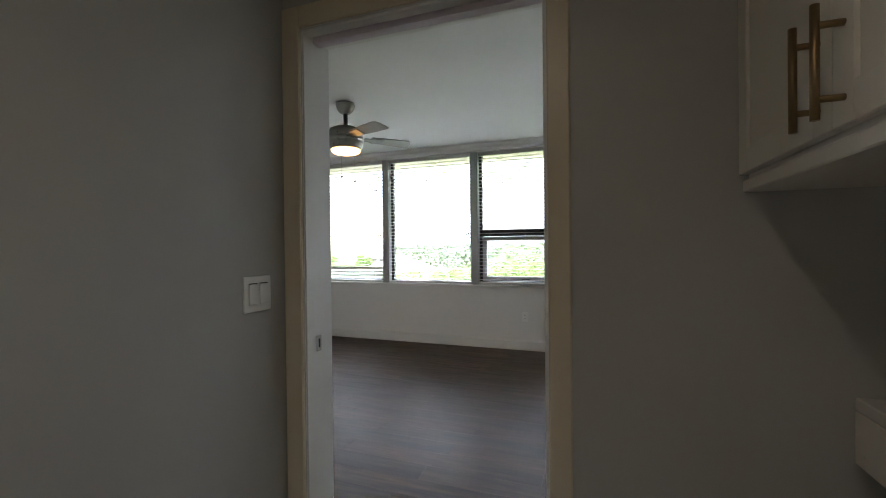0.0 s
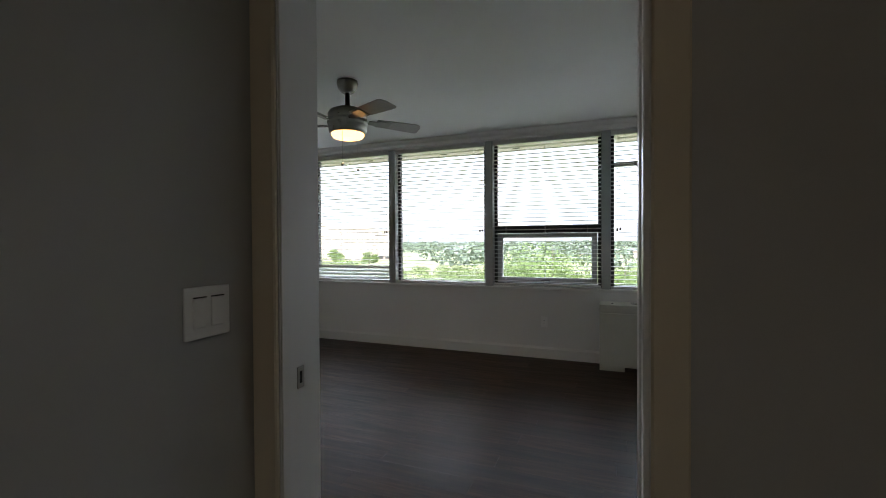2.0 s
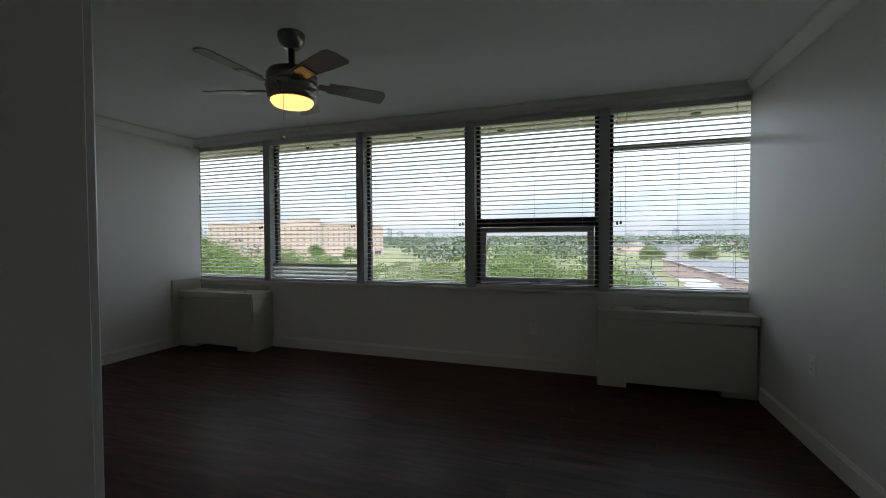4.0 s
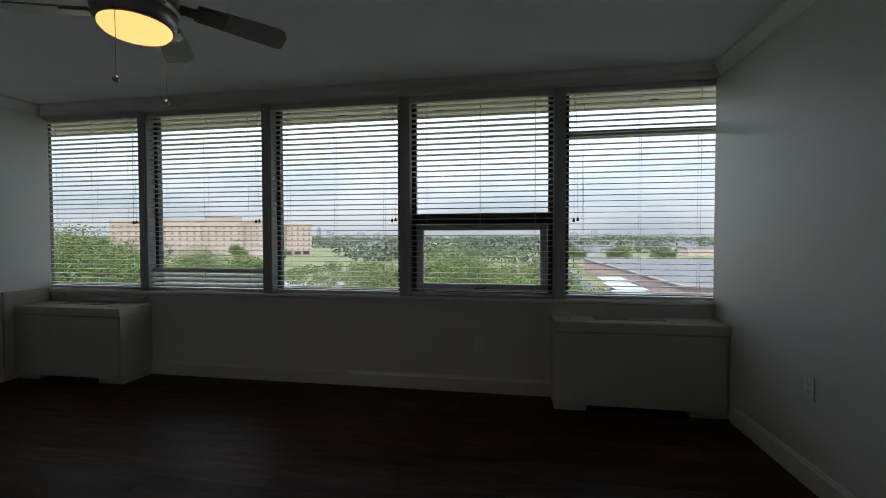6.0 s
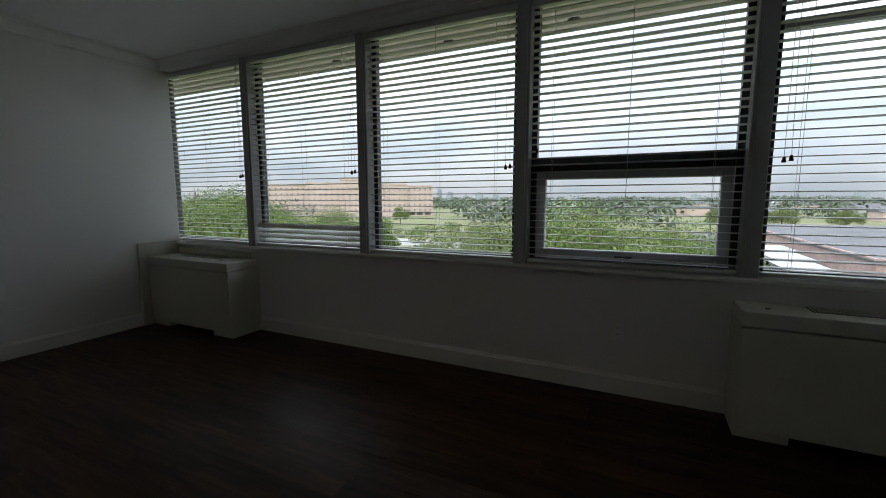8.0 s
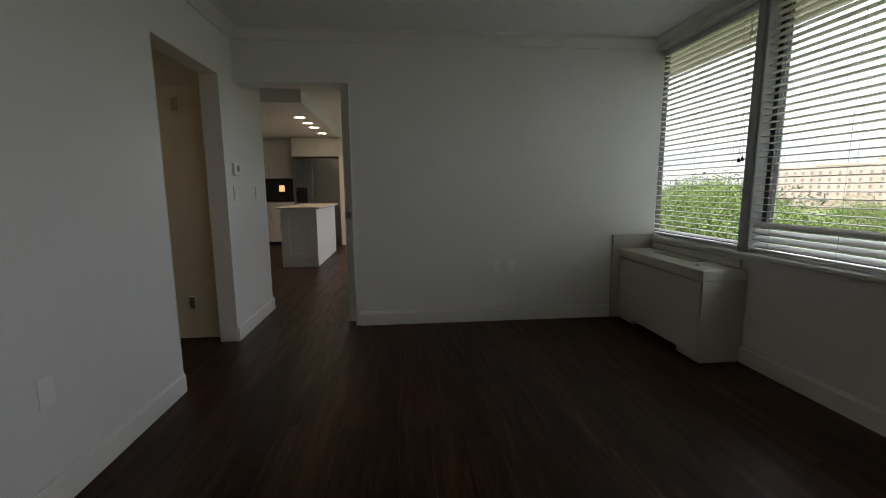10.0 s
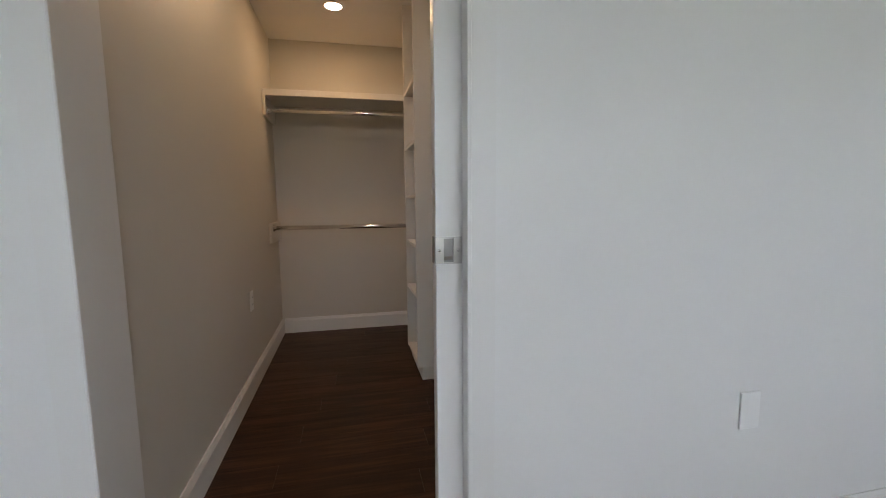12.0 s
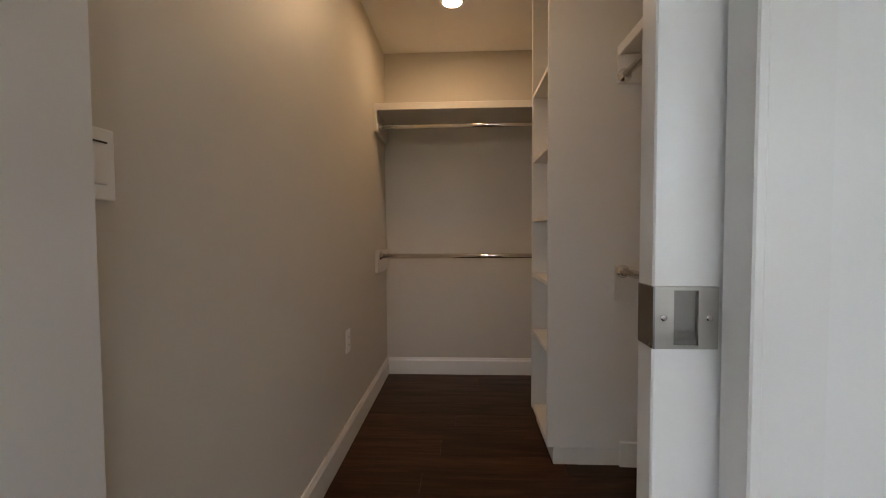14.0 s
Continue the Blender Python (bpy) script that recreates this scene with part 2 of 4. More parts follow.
def extrude(bm, prof, axis, a, b):
    """A moulding: a closed profile of pairs swept along the x or y axis from a to b."""
    t = bmesh.new()
    def at(p, q, s):
        return (s, p, q) if axis == "x" else (p, s, q)
    r0 = [t.verts.new(at(p, q, a)) for p, q in prof]
    r1 = [t.verts.new(at(p, q, b)) for p, q in prof]
    k = len(prof)
    for i in range(k):
        t.faces.new((r0[i], r0[(i + 1) % k], r1[(i + 1) % k], r1[i]))
    t.faces.new(r0[::-1])
    t.faces.new(r1)
    bmesh.ops.recalc_face_normals(t, faces=t.faces)
    merge(bm, t)
    return bm


def mesh(name, bm, material):
    me = bpy.data.meshes.new(name)
    bm.to_mesh(me)
    bm.free()
    me.materials.append(material)
    return me


def part(name, bm, material, parent, label=""):
    ob = new(name, mesh(name, bm, material))
    ob.parent = parent
    return tagged(ob, label)


def thing(name, loc, label, category, group="", kind=""):
    ob = new(name)
    ob.location = loc
    ob.empty_display_size = 0.1
    return tagged(ob, label, category, group, kind)


def struct(name, bm, material, label, category):
    return tagged(new(name, mesh(name, bm, material)), label, category, "", "structure")


B = bmesh.new

# ---- bedroom shell ----
YB = YS - SOUTH_T
OPEN_C = (-2.955, -2.123)      # closet opening in x
OPEN_B = (-1.905, -1.063)     # bathroom opening
OPEN_D = (-5.635, -4.768)    # far doorway
HD, HDF = 2.035, 2.098       # heads of the pocket doors and of the far doorway
HW = 2.105                   # head of the west opening
CXW, RET = -2.08, -3.932     # closet wall face and end of the return behind its door
WEND = -6.59                 # end of the south wall past the west wall
OPEN_W = (YS, -2.822)        # west opening in y

bm = B()
for a, b in ((WEND, OPEN_D[0]), (OPEN_D[1], OPEN_C[0]), (OPEN_C[1], OPEN_B[0]), (OPEN_B[1], 0.0)):
    bx(bm, a, b, YB, YS, 0, HC)
for (a, b), hd in ((OPEN_D, HDF), (OPEN_C, HD), (OPEN_B, HD)):
    bx(bm, a, b, YB, YS, hd, HC)
wall_south = struct("wall_south", bm, M_WALL, "off-white painted wall with three door openings", "wall")

bm = B()
bx(bm, XW - WT, XW, OPEN_W[1], -0.03, 0, HC)
bx(bm, XW - WT, XW, OPEN_W[0], OPEN_W[1], HW, HC)
struct("wall_west", bm, M_WALL, "off-white painted wall with an opening to the kitchen", "wall")

bm = B()
bx(bm, 0.0, 0.15, YB, -0.03, 0, HC)
struct("wall_east", bm, M_WALL, "off-white painted wall lit by the window", "wall")

bm = B()
bx(bm, XW, 0, YI, 0.16, 0, WZ0 - 0.03)
bx(bm, XW, 0, YI, 0.16, WZ1, HC)
for a, b in ((XW - WT, XW), (0.0, 0.15)):
    bx(bm, a, b, -0.029, 0.16, 0, WZ0 - 0.03)
    bx(bm, a, b, -0.029, 0.16, WZ1, HC)
struct("wall_north", bm, M_WALL, "off-white painted wall under the window band", "wall")

bm = B()
bx(bm, XW - WT, 0.15, YB, 0.3, HC, HC + 0.15)
struct("ceiling", bm, M_CEIL, "flat white painted bedroom ceiling", "ceiling")

bm = B()
bx(bm, -14, 0.15, -7.4, 0.16, -0.25, -0.012)
floor = struct("floor", bm, M_SUB, "dark brown wood plank floor", "floor")

# crown moulding and window valance
CR = [(0, 0), (0, -0.09), (0.012, -0.09), (0.018, -0.075), (0.055, -0.03), (0.068, -0.022), (0.068, 0)]
bm = B()
extrude(bm, [(XW + p, HC + q) for p, q in CR], "y", YS, YI)
struct("crown_west", bm, M_TRIM, "white painted crown moulding", "moulding")
bm = B()
extrude(bm, [(-p, HC + q) for p, q in CR], "y", YS, YI)
struct("crown_east", bm, M_TRIM, "white painted crown moulding", "moulding")
bm = B()
extrude(bm, [(YS + p, HC + q) for p, q in CR], "x", XW + 0.07, -0.07)
struct("crown_south", bm, M_TRIM, "white painted crown moulding", "moulding")
bm = B()
VAL = [(YI, HC), (YI, WZ1 - 0.005), (YI - 0.075, WZ1 - 0.005), (YI - 0.08, WZ1), (YI - 0.08, HC - 0.055), (YI - 0.095, HC - 0.035), (YI - 0.115, HC - 0.02), (YI - 0.12, HC)]
extrude(bm, VAL, "x", XW, 0.0)
struct("window_valance", bm, M_TRIM, "white moulded valance above the window band", "valance")

# baseboards
BASE = [(0, 0), (0, 0.125), (0.006, 0.125), (0.010, 0.112), (0.016, 0.104), (0.016, 0.0)]


def baseboard(name, axis, wall, side, a, b):
    bm = B()
    extrude(bm, [(wall + side * p, q) for p, q in BASE], axis, a, b)
    return struct(name, bm, M_TRIM, "white moulded baseboard", "baseboard")


baseboard("baseboard", "y", 0.0, -1, YS, -0.33)
baseboard("baseboard", "y", XW, 1, OPEN_W[1] + 0.03, -0.36)
baseboard("baseboard", "x", YI, -1, -4.80, -1.18)
baseboard("baseboard", "x", YS, 1, OPEN_D[1] + 0.0, OPEN_C[0] - 0.07)
baseboard("baseboard", "x", YS, 1, WEND, OPEN_D[0])
baseboard("baseboard", "x", YS, 1, OPEN_B[1] + 0.042, 0.0)
baseboard("baseboard", "y", WEND, -1, YB, YS + 0.016)

# ---- windows ----
bays = list(zip([XW] + [m + 0.045 for m in MULL], [m - 0.045 for m in MULL] + [0.0]))
for i, mxx in enumerate(MULL):
    bm = B()
    bx(bm, mxx - 0.045, mxx + 0.045, YI - 0.004, 0.14, WZ0 - 0.03, WZ1, 0.004)
    bx(bm, mxx - 0.025, mxx + 0.025, YI - 0.012, YI - 0.002, WZ0 - 0.02, WZ1)
    struct("mullion", bm, M_ALU, "grey metal mullion between two window panes", "mullion")
bm = B()
extrude(bm, [(0.16, WZ0 - 0.03), (YI - 0.03, WZ0 - 0.03), (YI - 0.035, WZ0 - 0.025), (YI - 0.035, WZ0 - 0.008), (YI - 0.028, WZ0 - 0.002), (0.16, WZ0 - 0.002)], "x", XW, 0.0)
for a, b in ((XW - 0.12, XW), (0.0, 0.12)):
    bx(bm, a, b, -0.028, 0.16, WZ0 - 0.029, WZ0 - 0.002)
struct("window_sill", bm, M_TRIM, "white painted window sill", "sill")
bm = B()
bx(bm, XW - 2.5, 3.0, 0.165, 0.60, WZ1 - 0.005, WZ1 + 0.2)
struct("outer_overhang", bm, M_PANEL, "off-white overhang outside above the windows", "overhang")
for (a, b), fr in zip(bays, (0.62, 0.55, 0.42, 0.16, 0.72)):
    t = thing("soffit_vent", (a + (b - a) * fr, 0.40, WZ1 - 0.005), "small dark round vent in the overhang", "vent", "vents in the overhang")
    bm = B()
    lathe(bm, [(0.045, 0), (0.045, -0.004), (0.03, -0.006)], 16)
    part("cover", bm, M_DARKF, t)

SILL_Z = WZ0
for i, (a, b) in enumerate(bays):
    w = tagged(new("window_%d" % (i + 1)), "fixed window pane in a dark metal frame", "window", "window band", "structure")
    w.location = (0, 0.045, 0)
    top = WZ1 - 0.005
    bm = B()
    f = 0.035
    fl, fr_ = (f if i else 0.004), (f if i < 4 else 0.004)
    a, b = (a if i else a - 0.12), (b if i < 4 else b + 0.12)
    bx(bm, a, a + fl, 0, 0.05, SILL_Z, top)
    bx(bm, b - fr_, b, 0, 0.05, SILL_Z, top)
    bx(bm, a + fl, b - fr_, 0, 0.05, SILL_Z, SILL_Z + f)
    bx(bm, a + fl, b - fr_, 0, 0.05, top - 0.012, top)
    part("window_frame", bm, M_DARKF, w)
    if i == 3:      # lower awning sash
        bm = B()
        bx(bm, a + f, b - f, -0.006, 0.05, 1.38, 1.465, 0.004)
        part("transom", bm, M_DARKF, w)
        bm = B()
        sx0, sx1, s0, s1 = a + f + 0.005, b - f - 0.005, SILL_Z + f + 0.005, 1.375
        bx(bm, sx0, sx0 + 0.06, -0.012, 0.035, s0, s1, 0.004)
        bx(bm, sx1 - 0.06, sx1, -0.012, 0.035, s0, s1, 0.004)
        bx(bm, sx0 + 0.06, sx1 - 0.06, -0.012, 0.035, s0, s0 + 0.06, 0.004)
        bx(bm, sx0 + 0.06, sx1 - 0.06, -0.012, 0.035, s1 - 0.05, s1, 0.004)
        sash = part("sash", bm, M_ALU, w, "grey metal awning sash")
        bm = B()
        bx(bm, (a + b) / 2 - 0.05, (a + b) / 2 + 0.05, -0.03, -0.014, s0 + 0.015, s0 + 0.03, 0.003)
        rod(bm, ((a + b) / 2 - 0.04, -0.03, s0 + 0.022), ((a + b) / 2 + 0.05, -0.045, s0 + 0.03), 0.006)
        part("latch", bm, M_DARKF, sash)
        panes = [(1.465, top - f), (s0 + 0.06, s1 - 0.05)]
    elif i == 4:    # bay with a high rail
        bm = B()
        bx(bm, a + f, b - f, -0.006, 0.05, 2.065, 2.11, 0.004)
        part("transom", bm, M_ALU, w)
        panes = [(SILL_Z + f, 2.065), (2.11, top - f)]
    else:
        panes = [(SILL_Z + f, top - f)]
    for p0, p1 in panes:
        bm = B()
        g = f if not (i == 3 and p1 < 1.5) else f + 0.065
        bx(bm, a + g, b - g, 0.022, 0.026, p0, p1)
        pn = part("pane", bm, M_GLASS, w, "clear glass")
        pn.visible_shadow = False


# ---- venetian blinds ----
def slat_mesh(length):
    t = bmesh.new()
    n = 5
    rows = []
    for s in (1, -1):
        row = []
        for k in range(n):
            u = -1 + 2 * k / (n - 1)
            y = 0.025 * u
            z = 0.003 * (1 - u * u) + s * 0.0017
            row.append((t.verts.new((0, y, z)), t.verts.new((length, y, z))))
        rows.append(row)
    up, lo = rows
    for k in range(n - 1):
        t.faces.new((up[k][0], up[k + 1][0], up[k + 1][1], up[k][1]))
        t.faces.new((lo[k][0], lo[k][1], lo[k + 1][1], lo[k + 1][0]))
    t.faces.new((up[0][0], up[0][1], lo[0][1], lo[0][0]))
    t.faces.new((up[-1][0], lo[-1][0], lo[-1][1], up[-1][1]))
    for j in (0, 1):
        t.faces.new([up[k][j] for k in range(n)] + [lo[k][j] for k in reversed(range(n))])
    bmesh.ops.recalc_face_normals(t, faces=t.faces)
    me = mesh("slat", t, M_SLAT)
    return me


PITCH = 0.0445
for i, (a, b) in enumerate(bays):
    a, b = a + (0.003 if i else -0.04), b - (0.003 if i < 4 else -0.04)
    bl = thing("venetian_blind", (a, 0.0, 0), "white slatted venetian blind, lowered with the slats open", "blind", "window blinds")
    L = b - a
    bm = B()
    bx(bm, 0, L, -0.028, 0.028, WZ1 - 0.05, WZ1 - 0.004, 0.003)
    part("head_rail", bm, M_SLAT, bl)
    me = slat_mesh(L)
    z = WZ1 - 0.085
    low = WZ0 + 0.03
    k = 0
    rnd = random.Random(20 + i)
    while z > low + 0.02:
        s = new("slat", me)
        s.parent = bl
        tilt = rnd.uniform(-1.5, 1.5) + (-2 if i != 4 else 2)
        if i == 1 and z < low + 0.20:
            tilt = 40 + rnd.uniform(-7, 7)
        s.matrix_basis = pose(0, 0, z, tilt, rnd.uniform(-0.12, 0.12), 0)
        z -= PITCH
        k += 1
    bm = B()
    bx(bm, 0, L, -0.026, 0.026, low - 0.022, low, 0.004)
    part("bottom_rail", bm, M_SLAT, bl)
    for fr in (0.12, 0.5, 0.88):
        bm = B()
        for yy in (-0.027, 0.027):
            rod(bm, (L * fr, yy, low), (L * fr, yy, WZ1 - 0.05), 0.0011, 5)
        part("ladder_cord", bm, M_CORD, bl)
    if i < 3:
        side, tz = L - 0.06, 1.425
    elif i == 3:
        side, tz = 0.05, 1.52
    else:
        side, tz = 0.06, 1.415
    for dx, dz in ((0, 0), (0.03, 0.006)) if i != 3 else ((0, 0),):
        bm = B()
        rod(bm, (side + dx, -0.036, tz + dz), (side + dx * 0.4, -0.034, WZ1 - 0.05), 0.0012, 5)
        cord = part("pull_cord", bm, M_CORD, bl)
        bm = B()
        lathe(bm, [(0.004, 0.03), (0.007, 0.026), (0.011, 0.004), (0.010, 0)], 10, Matrix.Translation((side + dx, -0.036, tz + dz - 0.03)))
        part("tassel", bm, M_TASSEL, cord)


# ---- fan coil cabinets under the window ----
def fan_coil(x0, x1, ztop, depth, label, cover):
    t = thing("fan_coil_cabinet", (x0, YI, 0), label, "radiator cabinet", "cabinets under the window")
    L = x1 - x0
    bm = B()
    bx(bm, 0.006, L - 0.03, -depth + 0.06, -0.002, 0.055, ztop - 0.075)
    bx(bm, L - 0.008, L, -depth + 0.004, -0.002, 0.05, ztop - 0.075)
    bx(bm, 0.0, 0.008, -depth + 0.013, -0.002, 0.05, ztop - 0.075)
    part("body", bm, M_UNIT, t)
    bm = B()
    bx(bm, 0, L, -depth - 0.004, -0.002, ztop - 0.075, ztop, 0.006, 2)
    lid = part("top_cover", bm, M_UNIT, t)
    bm = B()
    bx(bm, 0.0, L - 0.016, -depth, -depth + 0.012, 0.05, ztop - 0.084, 0.003, 2)
    part("front_panel", bm, M_UNIT, t)
    for f0, f1 in ((0.0, 0.23), (L - 0.25, L)):
        bm = B()
        bx(bm, f0, f1, -depth + 0.02, -0.02, 0.0, 0.055, 0.003)
        part("foot", bm, M_UNIT, t)
    bm = B()
    g0 = 0.30 if cover else 0.25
    bx(bm, g0, g0 + 0.50, -0.16, -0.05, ztop - 0.002, ztop + 0.002)
    gr = part("grille", bm, M_SLOT, lid)
    for k in range(26):
        bm = B()
        bx(bm, g0 + 0.005 + k * 0.0193, g0 + 0.015 + k * 0.0193, -0.158, -0.052, ztop + 0.001, ztop + 0.005)
        part("grille_bar", bm, M_UNIT, lid)
    bm = B()
    lathe(bm, [(0.012, 0), (0.012, 0.006), (0.008, 0.009)], 12, Matrix.Translation((0.12 if cover else L - 0.2, -depth + 0.1, ztop)))
    part("knob", bm, M_NICKEL, lid)
    return t


fan_coil(-1.18, -0.008, 0.655, 0.275, "cream metal fan coil cabinet with a top grille beside the wall", True)
fan_coil(-5.895, -4.80, 0.66, 0.33, "cream metal fan coil cabinet in the corner under the window", False)
bm = B()
bx(bm, XW + 0.002, XW + 0.030, YI - 0.405, YI - 0.036, 0.0, 0.79, 0.003)
bx(bm, XW + 0.032, -4.85, YI - 0.03, YI - 0.002, 0.665, 0.72, 0.003)
struct("corner_filler_panel", bm, M_UNIT, "cream filler panel beside the corner cabinet", "panel")


# ---- wall plates ----
def plate(kind, loc, rz, gangs, label, category):
    """A cover plate in the x-z plane that faces -y before the turn."""
    t = thing(kind, loc, label, category)
    t.rotation_euler = (0, 0, radians(rz))
    w = 0.07 + 0.046 * (gangs - 1)
    bm = B()
    bx(bm, -w / 2, w / 2, -0.007, 0, -0.058, 0.058, 0.0025, 2)
    cover = part("cover", bm, M_PLATE, t)
    for g in range(gangs):
        cx = (g - (gangs - 1) / 2) * 0.046
        if kind == "light_switch":
            bm = B()
            bx(bm, cx - 0.0175, cx + 0.0175, -0.0062, -0.0055, -0.036, 0.036)
            bx(bm, cx - 0.0165, cx + 0.0165, -0.011, -0.005, -0.0335, 0.0335, 0.002)
            part("rocker", bm, M_PLATE, t)
            bm = B()
            bx(bm, cx - 0.016, cx + 0.016, -0.0115, -0.0075, 0.0335, 0.036)
            part("rocker_gap", bm, M_SLOT, t)
        elif kind == "outlet":
            for zc in (-0.02, 0.02):
                bm = B()
                bx(bm, cx - 0.0165, cx + 0.0165, -0.009, -0.005, zc - 0.0145, zc + 0.0145, 0.003)
                rec = part("receptacle", bm, M_PLATE, t)
                for sx in (-0.006, 0.006):
                    bm = B()
                    bx(bm, cx + sx - 0.001, cx + sx + 0.001, -0.0096, -0.0088, zc - 0.004, zc + 0.005)
                    part("slot", bm, M_SLOT, rec)
    return t


plate("outlet", (0.0, -1.075, 0.50), -90, 1, "white duplex outlet low on the east wall", "outlet")
plate("outlet", (XW, -1.545, 0.507), 90, 1, "white duplex outlet low on the west wall", "outlet")
plate("blank_plate", (XW, -1.41, 0.507), 90, 1, "white blank cover plate beside an outlet", "wall plate")
plate("outlet", (-1.75, YI, 0.40), 0, 1, "white duplex outlet under the window", "outlet")
plate("blank_plate", (-3.82, YS, 0.474), 180, 1, "white wall plate low on the bedroom wall", "wall plate")
plate("light_switch", (-5.80, YS, 1.20), 180, 1, "white rocker switch under the thermostat", "switch")
plate("light_switch", (-6.31, YS, 1.20), 180, 1, "white rocker switch near the wall end", "switch")
plate("light_switch", (-1.985, -4.037, 1.116), 90, 2, "white double rocker switch beside the bathroom door", "switch")
plate("outlet", (CXW, -5.41, 0.53), -90, 1, "white outlet low on the closet wall", "outlet")
plate("light_switch", (CXW, -3.982, 1.188), -90, 1, "white switch plate inside the closet", "switch")

t = thing("thermostat", (-5.82, YS, 1.392), "white wall thermostat with a grey screen", "thermostat")
bm = B()
bx(bm, -0.055, 0.055, 0, 0.024, -0.05, 0.05, 0.006, 2)
part("case", bm, M_PLATE, t)
bm = B()
bx(bm, -0.045, 0.005, 0.0235, 0.0255, -0.015, 0.035)
part("screen", bm, M_SCREEN, t)

# ---- ceiling fan ----
FX, FY = -2.988, -1.955
t = thing("ceiling_fan", (FX, FY, HC), "brushed nickel ceiling fan with five blades and a lit amber glass", "ceiling fan")
bm = B()
lathe(bm, [(0.075, 0), (0.078, -0.02), (0.070, -0.055), (0.048, -0.085), (0.030, -0.095)], 28)
part("canopy", bm, M_FANM, t)
bm = B()
lathe(bm, [(0.018, -0.09), (0.018, -0.19), (0.028, -0.195), (0.028, -0.215)], 16)
part("downrod", bm, M_FANM, t)
bm = B()
lathe(bm, [(0.03, -0.20), (0.085, -0.215), (0.128, -0.235), (0.142, -0.26), (0.142, -0.30), (0.137, -0.306), (0.146, -0.312), (0.148, -0.335), (0.140, -0.342), (0.142, -0.352), (0.135, -0.40), (0.122, -0.412), (0.116, -0.412)], 40)
motor = part("motor_housing", bm, M_FANM, t)
bm = B()
lathe(bm, [(0.119, -0.405), (0.119, -0.425), (0.105, -0.442), (0.07, -0.453), (0.0, -0.458)], 36)
part("glass_shade", bm, M_FANG, t, "glowing amber glass shade")
for k in range(5):
    ang = radians(51 + 72 * k)
    turn = Matrix.Rotation(ang, 4, "Z")
    bm = B()
    q = bmesh.new()
    bx(q, 0.13, 0.22, -0.028, 0.028, -0.337, -0.330, 0.002)
    bx(q, 0.20, 0.30, -0.045, 0.045, -0.337, -0.330, 0.002)
    merge(bm, q, turn @ Matrix.Rotation(radians(-13), 4, "X") @ Matrix.Translation((0, 0, 0.0)))
    part("blade_arm", bm, M_FANM, t)
    bm = B()
    q = bmesh.new()
    pts = [(0.19, -0.048), (0.19, 0.048), (0.40, 0.063), (0.535, 0.069), (0.552, 0.058), (0.548, -0.02), (0.53, -0.056), (0.50, -0.066), (0.38, -0.062)]
    up = [q.verts.new((x, y, -0.324)) for x, y in pts]
    dn = [q.verts.new((x, y, -0.330)) for x, y in pts]
    q.faces.new(up)
    q.faces.new(dn[::-1])
    for j in range(len(pts)):
        q.faces.new((up[j], dn[j], dn[(j + 1) % len(pts)], up[(j + 1) % len(pts)]))
    bmesh.ops.recalc_face_normals(q, faces=q.faces)
    merge(bm, q, turn @ Matrix.Rotation(radians(-13), 4, "X"))
    part("blade", bm, M_BLADE, t)
for px, py, ln in ((0.034, -0.122, 0.264), (-0.016, 0.167, 0.256)):
    bm = B()
    rod(bm, (px, py, -0.385), (px, py, -0.385 - ln), 0.0014, 6)
    ch = part("pull_chain", bm, M_NICKEL, t)
    bm = B()
    lathe(bm, [(0.003, 0.0), (0.011, -0.006), (0.013, -0.014), (0.009, -0.022), (0.0, -0.025)], 12, Matrix.Translation((px, py, -0.385 - ln)))
    part("chain_fob", bm, M_NICKEL, ch)

for c in [t] + list(t.children_recursive):
    if c.type == "MESH" and not c.name.startswith(("pull_chain", "chain_fob")):
        c.data.transform(Matrix.Diagonal((1.05, 1.05, 0.98, 1)))


# ---- door jambs, tracks and pocket doors ----
def slim_casing(name, x0, x1, y, z, w=0.06, d=0.004, bev=0.0):
    bm = B()
    bx(bm, x0 - w, x0, y, y + d, 0.0, z + w, bev)
    bx(bm, x1, x1 + w, y, y + d, 0.0, z + w, bev)
    bx(bm, x0, x1, y, y + d, z, z + w, bev)
    return struct(name, bm, M_TRIM, "white enamel door surround on the wall", "door trim")


slim_casing("door_trim_closet", OPEN_C[0], OPEN_C[1], YS, HD)
slim_casing("door_trim_bath", OPEN_B[0], OPEN_B[1], YS, HD, 0.042, 0.022, 0.004)


def jamb_x(name, x0, x1, split):
    """Jamb boards of an opening in the south wall; split: the side with the door pocket."""
    boards = []
    for x, s in ((x0, 1), (x1, -1)):
        if (split == "low") == (s == 1):
            boards.append((x, x + s * 0.012, YB + 0.002, YB + 0.042, 0, HD - 0.012))
            boards.append((x, x + s * 0.012, YS - 0.042, YS + 0.006, 0, HD - 0.012))
        else:
            boards.append((x, x + s * 0.006, RET if split == "low" else YB + 0.002, YS + 0.006, 0, HD - 0.012))
    boards.append((x0, x1, YB + 0.002, YB + 0.045, HD - 0.012, HD - 0.001))
    boards.append((x0, x1, YS - 0.045, YS + 0.006, HD - 0.012, HD - 0.001))
    for board in boards:
        bm = B()
        bx(bm, *board, 0.002)
        struct(name, bm, M_TRIM, "white enamel door jamb board", "door jamb")


